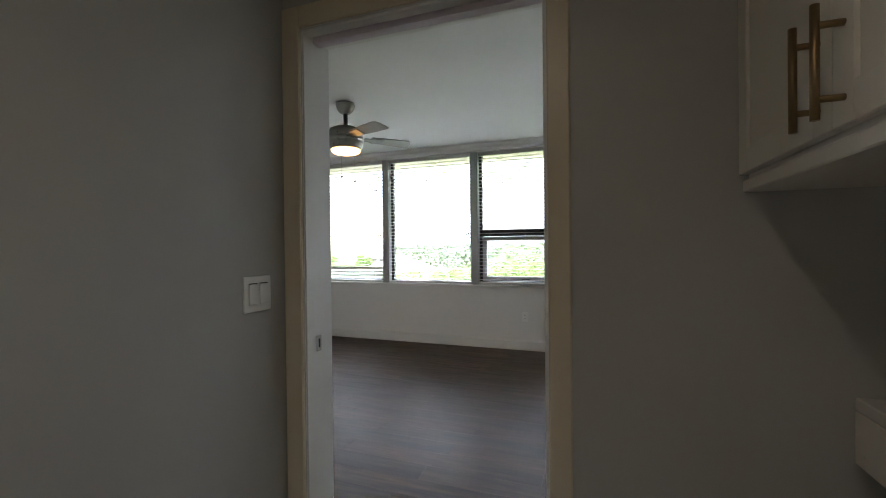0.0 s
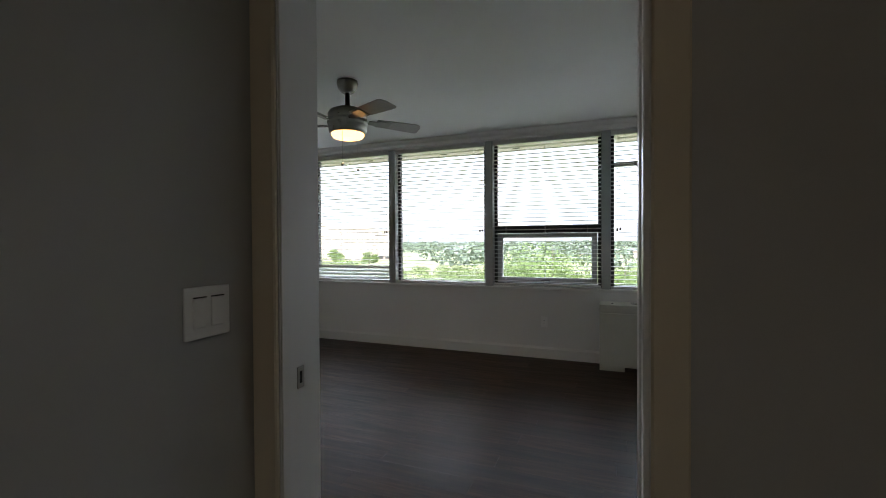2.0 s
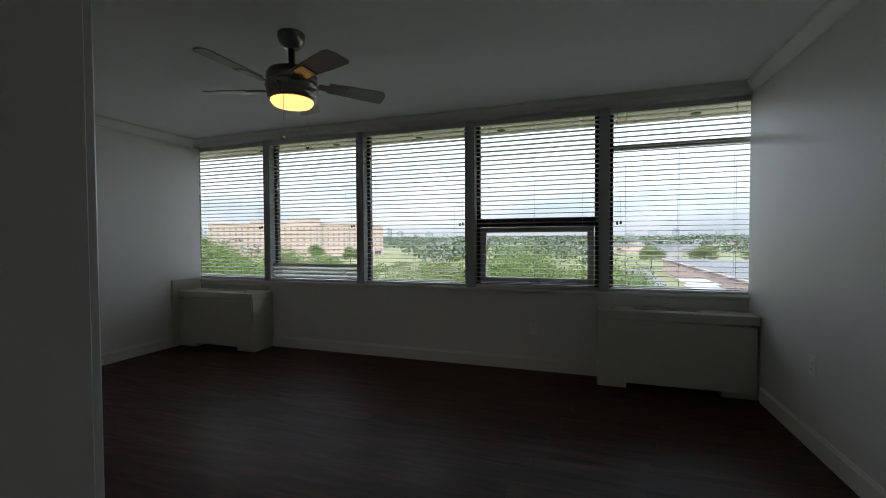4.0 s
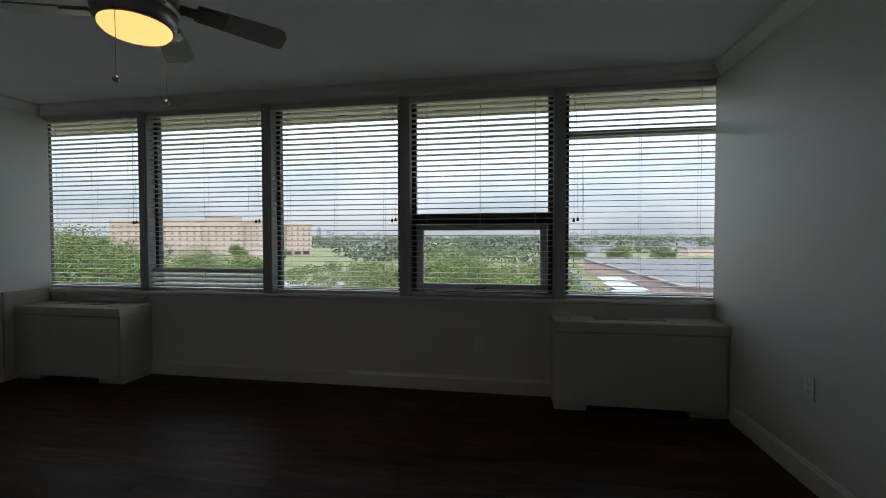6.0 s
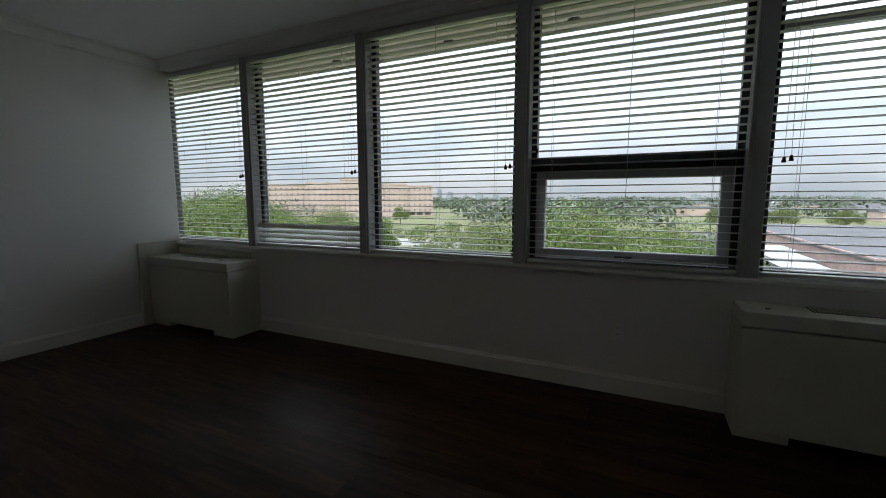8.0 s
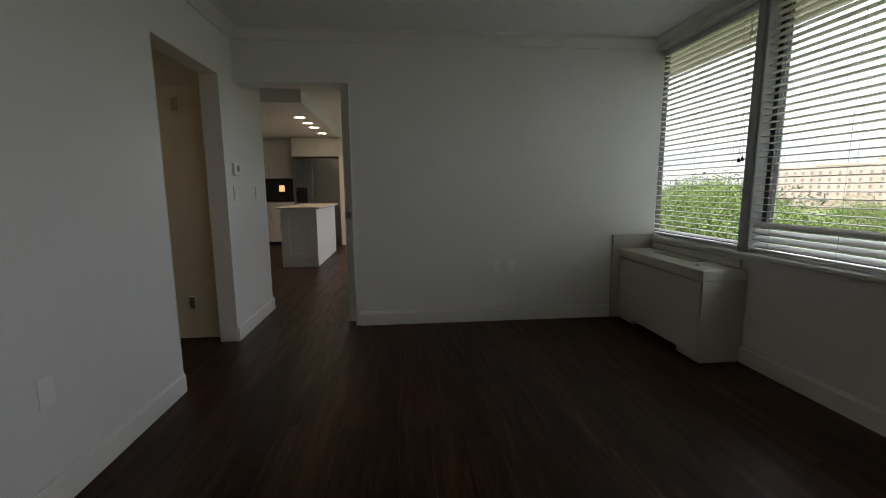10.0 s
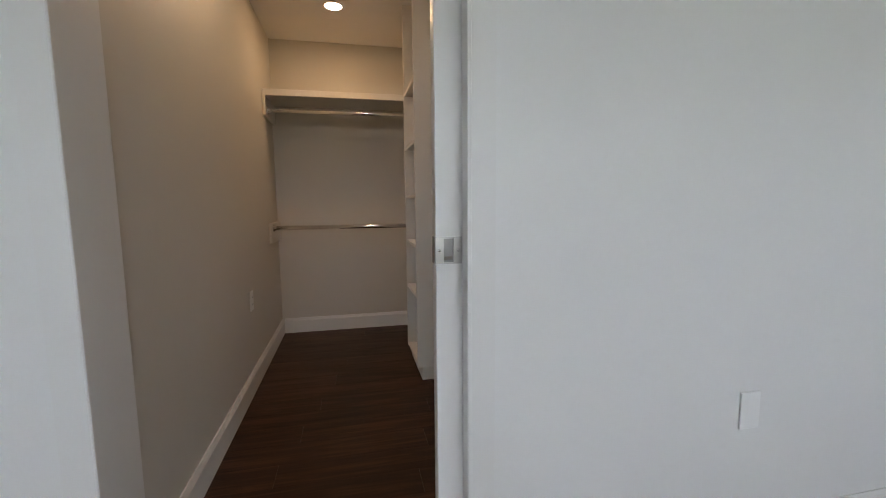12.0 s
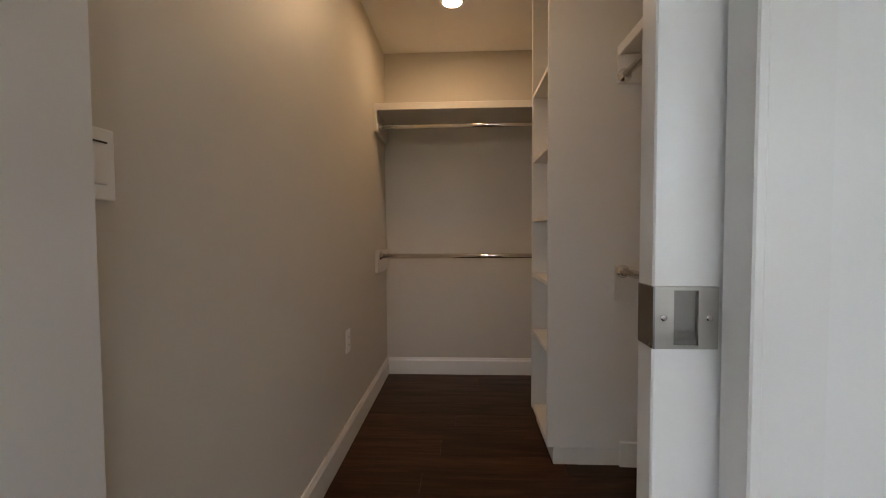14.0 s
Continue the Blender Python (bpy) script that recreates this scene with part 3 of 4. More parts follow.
jamb_x("jamb_closet", OPEN_C[0], OPEN_C[1], "low")
jamb_x("jamb_bath", OPEN_B[0], OPEN_B[1], "high")
bm = B()
bx(bm, OPEN_B[0] + 0.01, OPEN_B[1] - 0.01, YB + 0.050, YS - 0.050, HD - 0.03, HD - 0.002)
struct("door_track", bm, M_PANEL, "pale pocket door track in the door head", "door track")
bm = B()
bx(bm, OPEN_C[0] + 0.01, OPEN_C[1] - 0.01, YB + 0.050, YS - 0.050, HD - 0.03, HD - 0.002)
struct("door_track", bm, M_PANEL, "pale pocket door track in the door head", "door track")
# casing on the bathroom side
BX_W = -1.985
bm = B()
bx(bm, OPEN_B[0] - 0.075, OPEN_B[0], YB - 0.016, YB - 0.0005, 0, HD + 0.075, 0.004)
bx(bm, OPEN_B[1], OPEN_B[1] + 0.062, YB - 0.016, YB - 0.0005, 0, HD + 0.075, 0.004)
bx(bm, OPEN_B[0], OPEN_B[1], YB - 0.016, YB - 0.0005, HD, HD + 0.075, 0.004)
bp = B()
bx(bp, BX_W, OPEN_B[0] - 0.075, YB - 0.004, YB - 0.0005, 0, HC)
bx(bp, OPEN_B[1] + 0.062, 0.13, YB - 0.004, YB - 0.0005, 0, HC)
bx(bp, OPEN_B[0] - 0.075, OPEN_B[1] + 0.062, YB - 0.004, YB - 0.0005, HD + 0.075, HC)
struct("wall_bath_north", bp, M_BATHW, "grey painted bathroom wall round the door", "wall")
struct("door_casing_bath", bm, M_CASE, "cream painted casing round the bathroom door", "door trim")


def pocket_latch(parent, x, z, s):
    """Square pocket door pull that wraps the leading edge: face plate, cup, screws, edge plate."""
    y = YS - 0.052
    bm = B()
    for p, q, c, d in ((0.0, 0.020, -0.034, 0.034), (0.046, 0.067, -0.034, 0.034), (0.020, 0.046, 0.030, 0.034), (0.020, 0.046, -0.034, -0.030)):
        bx(bm, x - s * p, x - s * q, y, y + 0.006, z + c, z + d)
    fp = part("latch_plate", bm, M_NICKEL, parent, "brushed nickel latch plate")
    bm = B()
    bx(bm, x - s * 0.020, x - s * 0.046, y, y + 0.001, z - 0.030, z + 0.030)
    extrude(bm, [(y + 0.001, z - 0.030), (y + 0.0045, z - 0.030), (y + 0.0045, z - 0.024), (y + 0.001, z - 0.016)], "x", x - s * 0.0205, x - s * 0.0455)
    # darker metal puts the shade of a deeper recess into the shallow cup
    part("finger_cup", bm, M_FANM, fp)
    for sx in (0.009, 0.057):
        bm = B()
        lathe(bm, [(0.0035, 0), (0.0035, 0.0012), (0.002, 0.0018)], 10, Matrix.Translation((x - s * sx, y + 0.006, z)) @ Matrix.Rotation(radians(-90), 4, "X"))
        part("screw", bm, M_CHROME, fp)
    bm = B()
    bx(bm, x + s * 0.0022, x, y - 0.033, y + 0.006, z - 0.034, z + 0.034)
    part("edge_plate", bm, M_FANM, parent, "brushed nickel edge plate")


door = tagged(new("door_1"), "white pocket door pushed almost fully into the wall", "door", "", "structure")
bm = B()
bx(bm, OPEN_C[0] - 0.62, -2.876, YS - 0.090, YS - 0.052, 0.012, HD - 0.032, 0.002)
part("door_leaf", bm, M_TRIM, door)
pocket_latch(door, -2.876, 0.981, 1)
bm = B()
bx(bm, OPEN_B[0] + 0.005, OPEN_B[0] + 0.009, YS - 0.085, YS - 0.060, 0.885, 0.942)
sp = part("strike_plate", bm, M_NICKEL, wall_south, "brushed nickel strike plate")
bm = B()
bx(bm, OPEN_B[0] + 0.0088, OPEN_B[0] + 0.0096, YS - 0.077, YS - 0.068, 0.898, 0.930)
part("strike_slot", bm, M_SLOT, sp)
door = tagged(new("door_2"), "white pocket door hidden in the wall, edge pull showing", "door", "", "structure")
bm = B()
bx(bm, OPEN_B[1] - 0.005, OPEN_B[1] + 0.5, YS - 0.090, YS - 0.052, 0.012, HD - 0.032, 0.002)
part("door_leaf", bm, M_TRIM, door)
bm = B()
bx(bm, OPEN_B[1] - 0.009, OPEN_B[1] - 0.005, YS - 0.088, YS - 0.054, 0.872, 0.938)
part("edge_pull", bm, M_BRASS, door)
door = tagged(new("door_3"), "white pocket door slid almost fully into the west wall", "door", "", "structure")
LW = OPEN_W[1] - 0.085       # leading edge of the leaf
bm = B()
bx(bm, XW - 0.129, XW - 0.091, LW, OPEN_W[1] + 0.5, 0.012, HW - 0.03, 0.002)
part("door_leaf", bm, M_TRIM, door)
bm = B()
bx(bm, XW - 0.092, XW - 0.088, LW, LW + 0.060, 0.966, 1.032, 0.001)
fp = part("latch_plate", bm, M_NICKEL, door, "brushed nickel latch plate")
bm = B()
bx(bm, XW - 0.0885, XW - 0.0875, LW + 0.020, LW + 0.044, 0.974, 1.024)
# flat cup, its hollow's shade given by the darker metal
part("finger_cup", bm, M_FANM, fp)
bm = B()
bx(bm, XW - 0.128, XW - 0.090, LW - 0.0022, LW, 0.966, 1.032)
part("edge_plate", bm, M_FANM, door, "brushed nickel edge plate")
bm = B()
bx(bm, XW - WT + 0.002, XW - 0.135, OPEN_W[1] - 0.012, OPEN_W[1], 0, HW, 0.002)
bx(bm, XW - 0.085, XW + 0.004, OPEN_W[1] - 0.012, OPEN_W[1], 0, HW, 0.002)
struct("jamb_west", bm, M_TRIM, "white enamel door jamb", "door jamb")

# ---- closet ----
CX0, CX1, CY0, CZ = -3.73, CXW, -6.49, 2.405
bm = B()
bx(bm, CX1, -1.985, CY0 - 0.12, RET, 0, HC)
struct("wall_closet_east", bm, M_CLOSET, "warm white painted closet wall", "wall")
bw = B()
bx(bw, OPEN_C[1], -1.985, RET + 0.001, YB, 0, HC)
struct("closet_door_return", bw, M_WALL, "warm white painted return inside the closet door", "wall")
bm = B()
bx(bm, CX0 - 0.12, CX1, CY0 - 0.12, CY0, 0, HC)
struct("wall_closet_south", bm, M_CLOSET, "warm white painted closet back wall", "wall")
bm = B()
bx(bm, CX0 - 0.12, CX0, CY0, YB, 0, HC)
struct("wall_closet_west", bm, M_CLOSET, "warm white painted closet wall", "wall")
bm = B()
bx(bm, CX0, CX1, CY0, YB, CZ, CZ + 0.1)
struct("ceiling_closet", bm, M_CEIL, "low painted closet ceiling", "ceiling")
baseboard("baseboard", "y", CX1, -1, CY0, RET)
baseboard("baseboard", "x", CY0, 1, CX0, CX1 - 0.016)
baseboard("baseboard", "y", CX0, 1, -5.27, YB)


def recessed(loc, r, label):
    t = thing("recessed_light", loc, label, "ceiling light", "recessed ceiling lights")
    bm = B()
    lathe(bm, [(r + 0.018, 0), (r + 0.018, -0.004), (r + 0.004, -0.007), (r, -0.004)], 28)
    part("trim_ring", bm, M_PLATE, t)
    bm = B()
    lathe(bm, [(r, -0.0045), (r * 0.5, -0.006), (0, -0.0065)], 28)
    part("lens", bm, M_LED, t)


recessed((-2.606, -4.72, CZ), 0.055, "lit round recessed ceiling light near the closet door")
recessed((-2.606, -5.815, CZ), 0.055, "lit round recessed ceiling light in the closet")

# shelving tower
TX, TY = -3.05, -5.262
t = thing("shelving_tower", (CX0 + 0.002, -5.72, 0), "tall white melamine shelf tower, empty open shelves", "shelf unit")
tx, ty = TX - CX0 - 0.002, TY + 5.72
for y0, y1, nm in ((ty - 0.019, ty, "side_panel"), (0.0, 0.019, "side_panel")):
    bm = B()
    bx(bm, 0.0, tx, y0, y1, 0.08, CZ - 0.004, 0.0015)
    part(nm, bm, M_MEL, t)
bm = B()
bx(bm, 0.0, 0.008, 0.019, ty - 0.019, 0.08, CZ - 0.004)
part("back_panel", bm, M_MEL, t)
bm = B()
bx(bm, 0.0, tx - 0.03, 0.003, ty - 0.003, 0.0, 0.08)
part("plinth", bm, M_MEL, t)
for z in (0.08, 0.51, 0.825, 1.13, 1.455, 1.81):
    bm = B()
    bx(bm, 0.008, tx - 0.004, 0.019, ty - 0.019, z, z + 0.02, 0.0015)
    part("shelf", bm, M_MEL, t)
bm = B()
bx(bm, 0.01, tx - 0.325, ty + 0.001, ty + 0.015, 0.0, 0.115, 0.003)
part("base_trim", bm, M_TRIM, t)


def rail(name, p, q, r, label):
    t = thing(name, p, label, "closet rod", "closet rods")
    d = Vector(q) - Vector(p)
    bm = B()
    rod(bm, (0, 0, 0), d, r, 20)
    part("tube", bm, M_CHROME, t)
    u = d.normalized()
    for o, s in ((Vector((0, 0, 0)), 1), (d, -1)):
        bm = B()
        m = Matrix.Translation(o) @ (u * s).to_track_quat("Z", "Y").to_matrix().to_4x4()
        lathe(bm, [(0.030, 0.0005), (0.030, 0.006), (0.022, 0.010), (0.019, 0.022), (r, 0.024)], 24, m)
        part("flange", bm, M_CHROME, t)
    return t


rail("closet_rod", (CX1 - 0.023, -6.15, 1.782), (CX0 + 0.02, -6.15, 1.782), 0.0165, "polished chrome hanging rod under the top shelf")
rail("closet_rod", (CX1 - 0.023, -6.15, 0.917), (CX0 + 0.02, -6.15, 0.917), 0.0165, "polished chrome hanging rod at waist height")
rail("closet_rod", (-3.374, TY + 0.02, 1.757), (-3.374, YB - 0.02, 1.757), 0.0165, "polished chrome rod beside the shelf tower")
rail("closet_rod", (-3.374, TY + 0.02, 0.897), (-3.374, YB - 0.02, 0.897), 0.0165, "polished chrome lower rod beside the shelf tower")
rail("closet_rod", (-3.374, CY0 + 0.42, 1.768), (-3.374, -5.722, 1.768), 0.0165, "polished chrome rod between the shelf tower and the back wall")


def cleat(x0, x1, y0, y1, z0, z1):
    bm = B()
    bx(bm, x0, x1, y0, y1, z0, z1, 0.002)
    ob = new("rod_cleat", mesh("rod_cleat", bm, M_MEL))
    tagged(ob, "white painted rod support board on the wall", "bracket", "rod supports")


for z0, z1 in ((1.738, 1.88), (0.806, 0.955)):
    cleat(CX1 - 0.001, CX1 - 0.022, CY0 + 0.005, -6.09, z0, z1)
    cleat(CX0 + 0.001, CX0 + 0.019, CY0 + 0.005, -6.10, z0, z1)
for z0, z1 in ((1.726, 1.853), (0.764, 0.925)):
    cleat(-3.348, -3.725, TY + 0.001, TY + 0.019, z0, z1)
    cleat(-3.348, -3.725, YB - 0.002, YB - 0.019, z0, z1)
t = thing("closet_shelf", (CX1 - 0.003, CY0 + 0.003, 1.884), "white painted shelf along the closet back wall", "shelf")
dx, dy = 1.60, -5.722 - CY0 - 0.003
bm = B()
bx(bm, 0, -dx, 0, 0.38, 0, 0.02)
bx(bm, -1.27, -dx, 0.381, dy, 0, 0.02)
part("board", bm, M_MEL, t)
bm = B()
bx(bm, 0, -1.268, 0.38, 0.398, -0.008, 0.037, 0.002)
bx(bm, -1.25, -1.269, 0.398, dy, -0.008, 0.037, 0.002)
part("nosing", bm, M_MEL, t)
t = thing("closet_shelf", (CX0 + 0.002, TY + 0.002, 1.857), "white painted shelf beside the shelf tower", "shelf")
bm = B()
bx(bm, 0, 0.36, 0, YB - TY - 0.005, 0, 0.02)
part("board", bm, M_MEL, t)
bm = B()
bx(bm, 0.36, 0.379, 0, YB - TY - 0.005, -0.012, 0.032, 0.002)
part("nosing", bm, M_MEL, t)

# ---- bathroom ----
BX0, BX1, BY0, BZ = -1.985, 0.13, -6.2, 2.39
bm = B()
bx(bm, BX0 - 0.001, BX0 + 0.0005, BY0, YB - 0.001, 0, HC)
struct("wall_bath_west", bm, M_BATHW, "grey painted bathroom wall", "wall")
bm = B()
bx(bm, BX1, 0.28, BY0 - 0.12, YB, 0, HC)
struct("wall_bath_east", bm, M_BATHW, "grey painted bathroom wall", "wall")
bm = B()
bx(bm, -1.985, BX1, BY0 - 0.12, BY0, 0, HC)
struct("wall_bath_south", bm, M_BATHW, "grey painted bathroom wall", "wall")
bm = B()
bx(bm, BX0, BX1, BY0, YB, BZ, HC + 0.1)
struct("ceiling_bath", bm, M_CEIL, "painted bathroom ceiling", "ceiling")
# assumed fixture that goes with the added bathroom downlight
recessed((-1.2, -5.5, BZ), 0.055, "assumed recessed ceiling light in the bathroom, out of view")


def shaker(bm, x, y0, y1, z0, z1, s, rail_w=0.055, proud=0.008):
    """Shaker door front in the y-z plane that faces s along x."""
    bx(bm, x, x + s * 0.012, y0, y1, z0, z1)
    for a0, a1, c0, c1 in ((y0, y0 + rail_w, z0, z1), (y1 - rail_w, y1, z0, z1), (y0 + rail_w, y1 - rail_w, z0, z0 + rail_w), (y0 + rail_w, y1 - rail_w, z1 - rail_w, z1)):
        bx(bm, x + s * 0.012, x + s * (0.012 + proud), a0, a1, c0, c1, 0.0015)


def bar_handle(parent, x, y, z0, z1, s, material):
    bm = B()
    rod(bm, (x + s * 0.034, y, z0), (x + s * 0.034, y, z1), 0.006, 12)
    for z in (z0 + 0.03, z1 - 0.03):
        rod(bm, (x, y, z), (x + s * 0.034, y, z), 0.005, 10)
    return part("handle", bm, material, parent)


t = thing("wall_cabinet", (-0.585, YB - 0.004, 1.42), "white two-door wall cabinet with brass bar handles", "cabinet")
bm = B()
bx(bm, 0.0, 0.71, -0.932, 0.0, 0, 0.75, 0.002)
part("body", bm, M_CAB, t)
for y0, y1, hy in ((-0.435, -0.004, -0.40), (-0.93, -0.439, -0.472)):
    bm = B()
    shaker(bm, -0.001, y0, y1, 0.012, 0.745, -1)
    d = part("door", bm, M_CAB, t)
    bar_handle(d, -0.021, hy, 0.02, 0.185, -1, M_BRASS)
bm = B()
bx(bm, -0.012, 0.71, -0.932, 0.0, -0.03, -0.001, 0.003)
part("light_rail", bm, M_CAB, t)

t = thing("vanity", (-0.53, BY0 + 0.004, 0), "white vanity with a stone top and a ledge over the toilet", "vanity")
bm = B()
bx(bm, 0.03, 0.655, 0, 0.87, 0.08, 0.885, 0.002)
part("body", bm, M_CAB, t)
bm = B()
bx(bm, 0.08, 0.655, 0, 0.87, 0.0, 0.08)
part("plinth", bm, M_SLOT, t)
for y0, y1 in ((0.005, 0.43), (0.436, 0.865)):
    bm = B()
    shaker(bm, 0.03, y0, y1, 0.1, 0.875, -1)
    d = part("door", bm, M_CAB, t)
    bar_handle(d, 0.01, y1 - 0.06, 0.6, 0.78, -1, M_BRASS)
bm = B()
bx(bm, 0.0, 0.658, 0, 0.9, 0.885, 0.915, 0.003)
bx(bm, 0.147, 0.658, 0.9, 2.297, 0.882, 0.912, 0.003)
part("stone_top", bm, M_STONE, t)
bm = B()
bx(bm, 0.147, 0.167, 0.9, 2.297, 0.76, 0.881, 0.002)
part("apron", bm, M_CAB, t)
bm = B()
lathe(bm, [(0.025, 0), (0.025, 0.01), (0.013, 0.014), (0.012, 0.12), (0.0, 0.125)], 16, Matrix.Translation((0.45, 0.52, 0.915)))
rod(bm, (0.45, 0.52, 1.01), (0.32, 0.52, 1.04), 0.011)
rod(bm, (0.32, 0.52, 1.04), (0.31, 0.52, 1.005), 0.010)
rod(bm, (0.45, 0.52, 1.03), (0.45, 0.60, 1.06), 0.006)
part("faucet", bm, M_BRASS, t)
t = thing("mirror", (BX1 - 0.001, -5.75, 1.5), "frameless bathroom mirror above the vanity", "mirror")
bm = B()
bx(bm, -0.006, 0, -0.42, 0.44, -0.5, 0.5)
part("glass", bm, M_MIRROR, t)


def egg(bm, cx, cy, z, a, b, h, seg=28, flare=0.0):
    q = bmesh.new()
    r0, r1 = [], []
    for i in range(seg):
        an = 2 * math.pi * i / seg
        c, s_ = math.cos(an), math.sin(an)
        ax = a * (1.12 if c < 0 else 0.88)
        r0.append(q.verts.new((cx + ax * c * (1 - flare), cy + b * s_ * (1 - flare), z)))
        r1.append(q.verts.new((cx + ax * c, cy + b * s_, z + h)))
    for i in range(seg):
        f = q.faces.new((r0[i], r0[(i + 1) % seg], r1[(i + 1) % seg], r1[i]))
        f.smooth = True
    q.faces.new(r0[::-1])
    q.faces.new(r1)
    merge(bm, q)


t = thing("toilet", (-0.62, -4.73, 0), "white porcelain toilet with the lid closed", "toilet")
bm = B()
egg(bm, 0.06, 0, 0.0, 0.19, 0.115, 0.06, flare=-0.06)
egg(bm, 0.06, 0, 0.06, 0.175, 0.105, 0.12, flare=0.0)
egg(bm, 0.0, 0, 0.18, 0.225, 0.165, 0.12, flare=0.32)
egg(bm, 0.0, 0, 0.30, 0.255, 0.185, 0.08, flare=0.10)
part("bowl", bm, M_PORC, t)
bm = B()
egg(bm, 0.0, 0, 0.384, 0.258, 0.188, 0.016)
part("seat", bm, M_PORC, t)
bm = B()
egg(bm, 0.0, 0, 0.404, 0.258, 0.188, 0.018, flare=-0.01)
part("lid", bm, M_PORC, t)
bm = B()
bx(bm, 0.24, 0.43, -0.21, 0.21, 0.34, 0.70, 0.02, 3)
tank = part("tank", bm, M_PORC, t)
bm = B()
bx(bm, 0.232, 0.438, -0.218, 0.218, 0.70, 0.735, 0.008, 2)
part("tank_lid", bm, M_PORC, tank)

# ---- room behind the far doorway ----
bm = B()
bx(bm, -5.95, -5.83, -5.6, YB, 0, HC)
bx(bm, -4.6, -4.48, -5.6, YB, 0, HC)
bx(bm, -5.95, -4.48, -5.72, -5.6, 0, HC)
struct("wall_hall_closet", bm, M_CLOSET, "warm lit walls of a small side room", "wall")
bm = B()
bx(bm, -5.83, -4.6, -5.6, YB, 2.39, HC)
struct("ceiling_hall", bm, M_CEIL, "painted ceiling of a small side room", "ceiling")
# assumed fixture for the lamp added to this room
recessed((-5.2, -5.0, 2.39), 0.055, "added recessed ceiling light in the side room, out of view")
door = tagged(new("door_4"), "cream door standing open against the side room wall", "door", "", "structure")
bm = B()
bx(bm, -5.737, -5.722, YB - 0.80, YB - 0.004, 0.012, 2.02, 0.003)
leaf = part("door_leaf", bm, M_TAN, door)
for z in (0.27, 1.83):
    bm = B()
    bx(bm, -5.703, -5.697, YB - 0.245, YB - 0.205, z, z + 0.10, 0.002)
    rod(bm, (-5.695, YB - 0.20, z - 0.004), (-5.695, YB - 0.20, z + 0.104), 0.006)
    part("hinge", bm, M_NICKEL, leaf)
bm = B()
bx(bm, OPEN_D[0], OPEN_D[0] + 0.006, YB + 0.002, YS + 0.003, 0, HDF - 0.01, 0.002)
bx(bm, OPEN_D[1] - 0.006, OPEN_D[1], YB + 0.002, YS + 0.003, 0, HDF - 0.01, 0.002)
bx(bm, OPEN_D[0], OPEN_D[1], YB + 0.002, YS + 0.003, HDF - 0.01, HDF - 0.001, 0.002)
struct("jamb_far", bm, M_TRIM, "white enamel door jamb", "door jamb")

# ---- kitchen ----
KX, KN, KS, KC = -12.35, -1.6, -7.0, 2.35
bm = B()
bx(bm, KX - 0.15, KX, KS, KN, 0, 2.7)
struct("wall_kitchen_west", bm, M_WALL, "painted kitchen wall", "wall")
bm = B()
bx(bm, KX, -11.2, KN, KN + 0.15, 0, 2.7)
bx(bm, -8.0, XW - WT, KN, KN + 0.15, 0, 2.7)
bx(bm, -11.2, -8.0, KN, KN + 0.15, 0, WZ0)
bx(bm, -11.2, -8.0, KN, KN + 0.15, 2.15, 2.7)
struct("wall_kitchen_north", bm, M_WALL, "painted kitchen wall with a window opening", "wall")
bm = B()
bx(bm, KX, WEND, KS - 0.15, KS, 0, 2.7)
struct("wall_kitchen_south", bm, M_WALL, "painted kitchen wall", "wall")
bm = B()
bx(bm, WEND, WEND + 0.12, KS, YB, 0, 2.7)
struct("wall_kitchen_east", bm, M_WALL, "painted kitchen wall", "wall")
bm = B()
bx(bm, KX, XW - WT, KS, KN, 2.53, 2.7)
struct("ceiling_kitchen", bm, M_CEIL, "painted kitchen ceiling", "ceiling")
bm = B()
bx(bm, KX, -8.03, KS, -3.68, KC, 2.529, 0.008)
struct("dropped_ceiling", bm, M_CEIL, "white dropped ceiling over the kitchen", "ceiling")
for lx in (-9.16, -9.73, -10.25, -11.05):
    recessed((lx, -3.966, KC), 0.075, "lit round recessed ceiling light in the kitchen")

t = thing("kitchen_island", (-9.0, -3.75, 0), "white shaker kitchen island with a pale stone top", "kitchen island")
bm = B()
bx(bm, -1.82, -0.022, -0.56, 0.0, 0.08, 0.918, 0.002)
bx(bm, -1.82, -0.0, -0.56, 0.0, 0.0, 0.08, 0.002)
part("body", bm, M_CAB, t)
bm = B()
shaker(bm, -0.021, -0.56, 0.0, 0.085, 0.917, 1, 0.13, 0.018)
part("end_panel", bm, M_CAB, t)
bm = B()
bx(bm, -1.86, 0.03, -0.62, 0.06, 0.92, 0.955, 0.004, 2)
part("countertop", bm, M_STONE, t)

t = thing("refrigerator", (-11.7, -4.258, 0), "stainless steel refrigerator with a dark dispenser", "refrigerator")
bm = B()
bx(bm, -0.64, -0.06, -0.50, 0.50, 0.02, 1.905, 0.004)
part("body", bm, M_STEEL, t)
for y0, y1 in ((-0.50, -0.065), (-0.055, 0.50)):
    bm = B()
    bx(bm, -0.058, 0.0, y0, y1, 0.05, 1.90, 0.012, 2)
    d = part("door", bm, M_STEEL, t)
    if y0 < -0.1:
        bm = B()
        bx(bm, -0.004, 0.004, -0.435, -0.195, 0.95, 1.276, 0.002)
        part("dispenser", bm, M_BLACK, d)
bm = B()
bx(bm, KX + 0.001, -11.66, -3.755, -3.55, 0, KC - 0.001, 0.003)
struct("tall_side_panel", bm, M_CAB, "white tall panel beside the refrigerator", "panel")
t = thing("wall_cabinet", (-11.75, -4.258, 1.94), "cream cabinet above the refrigerator", "cabinet")
bm = B()
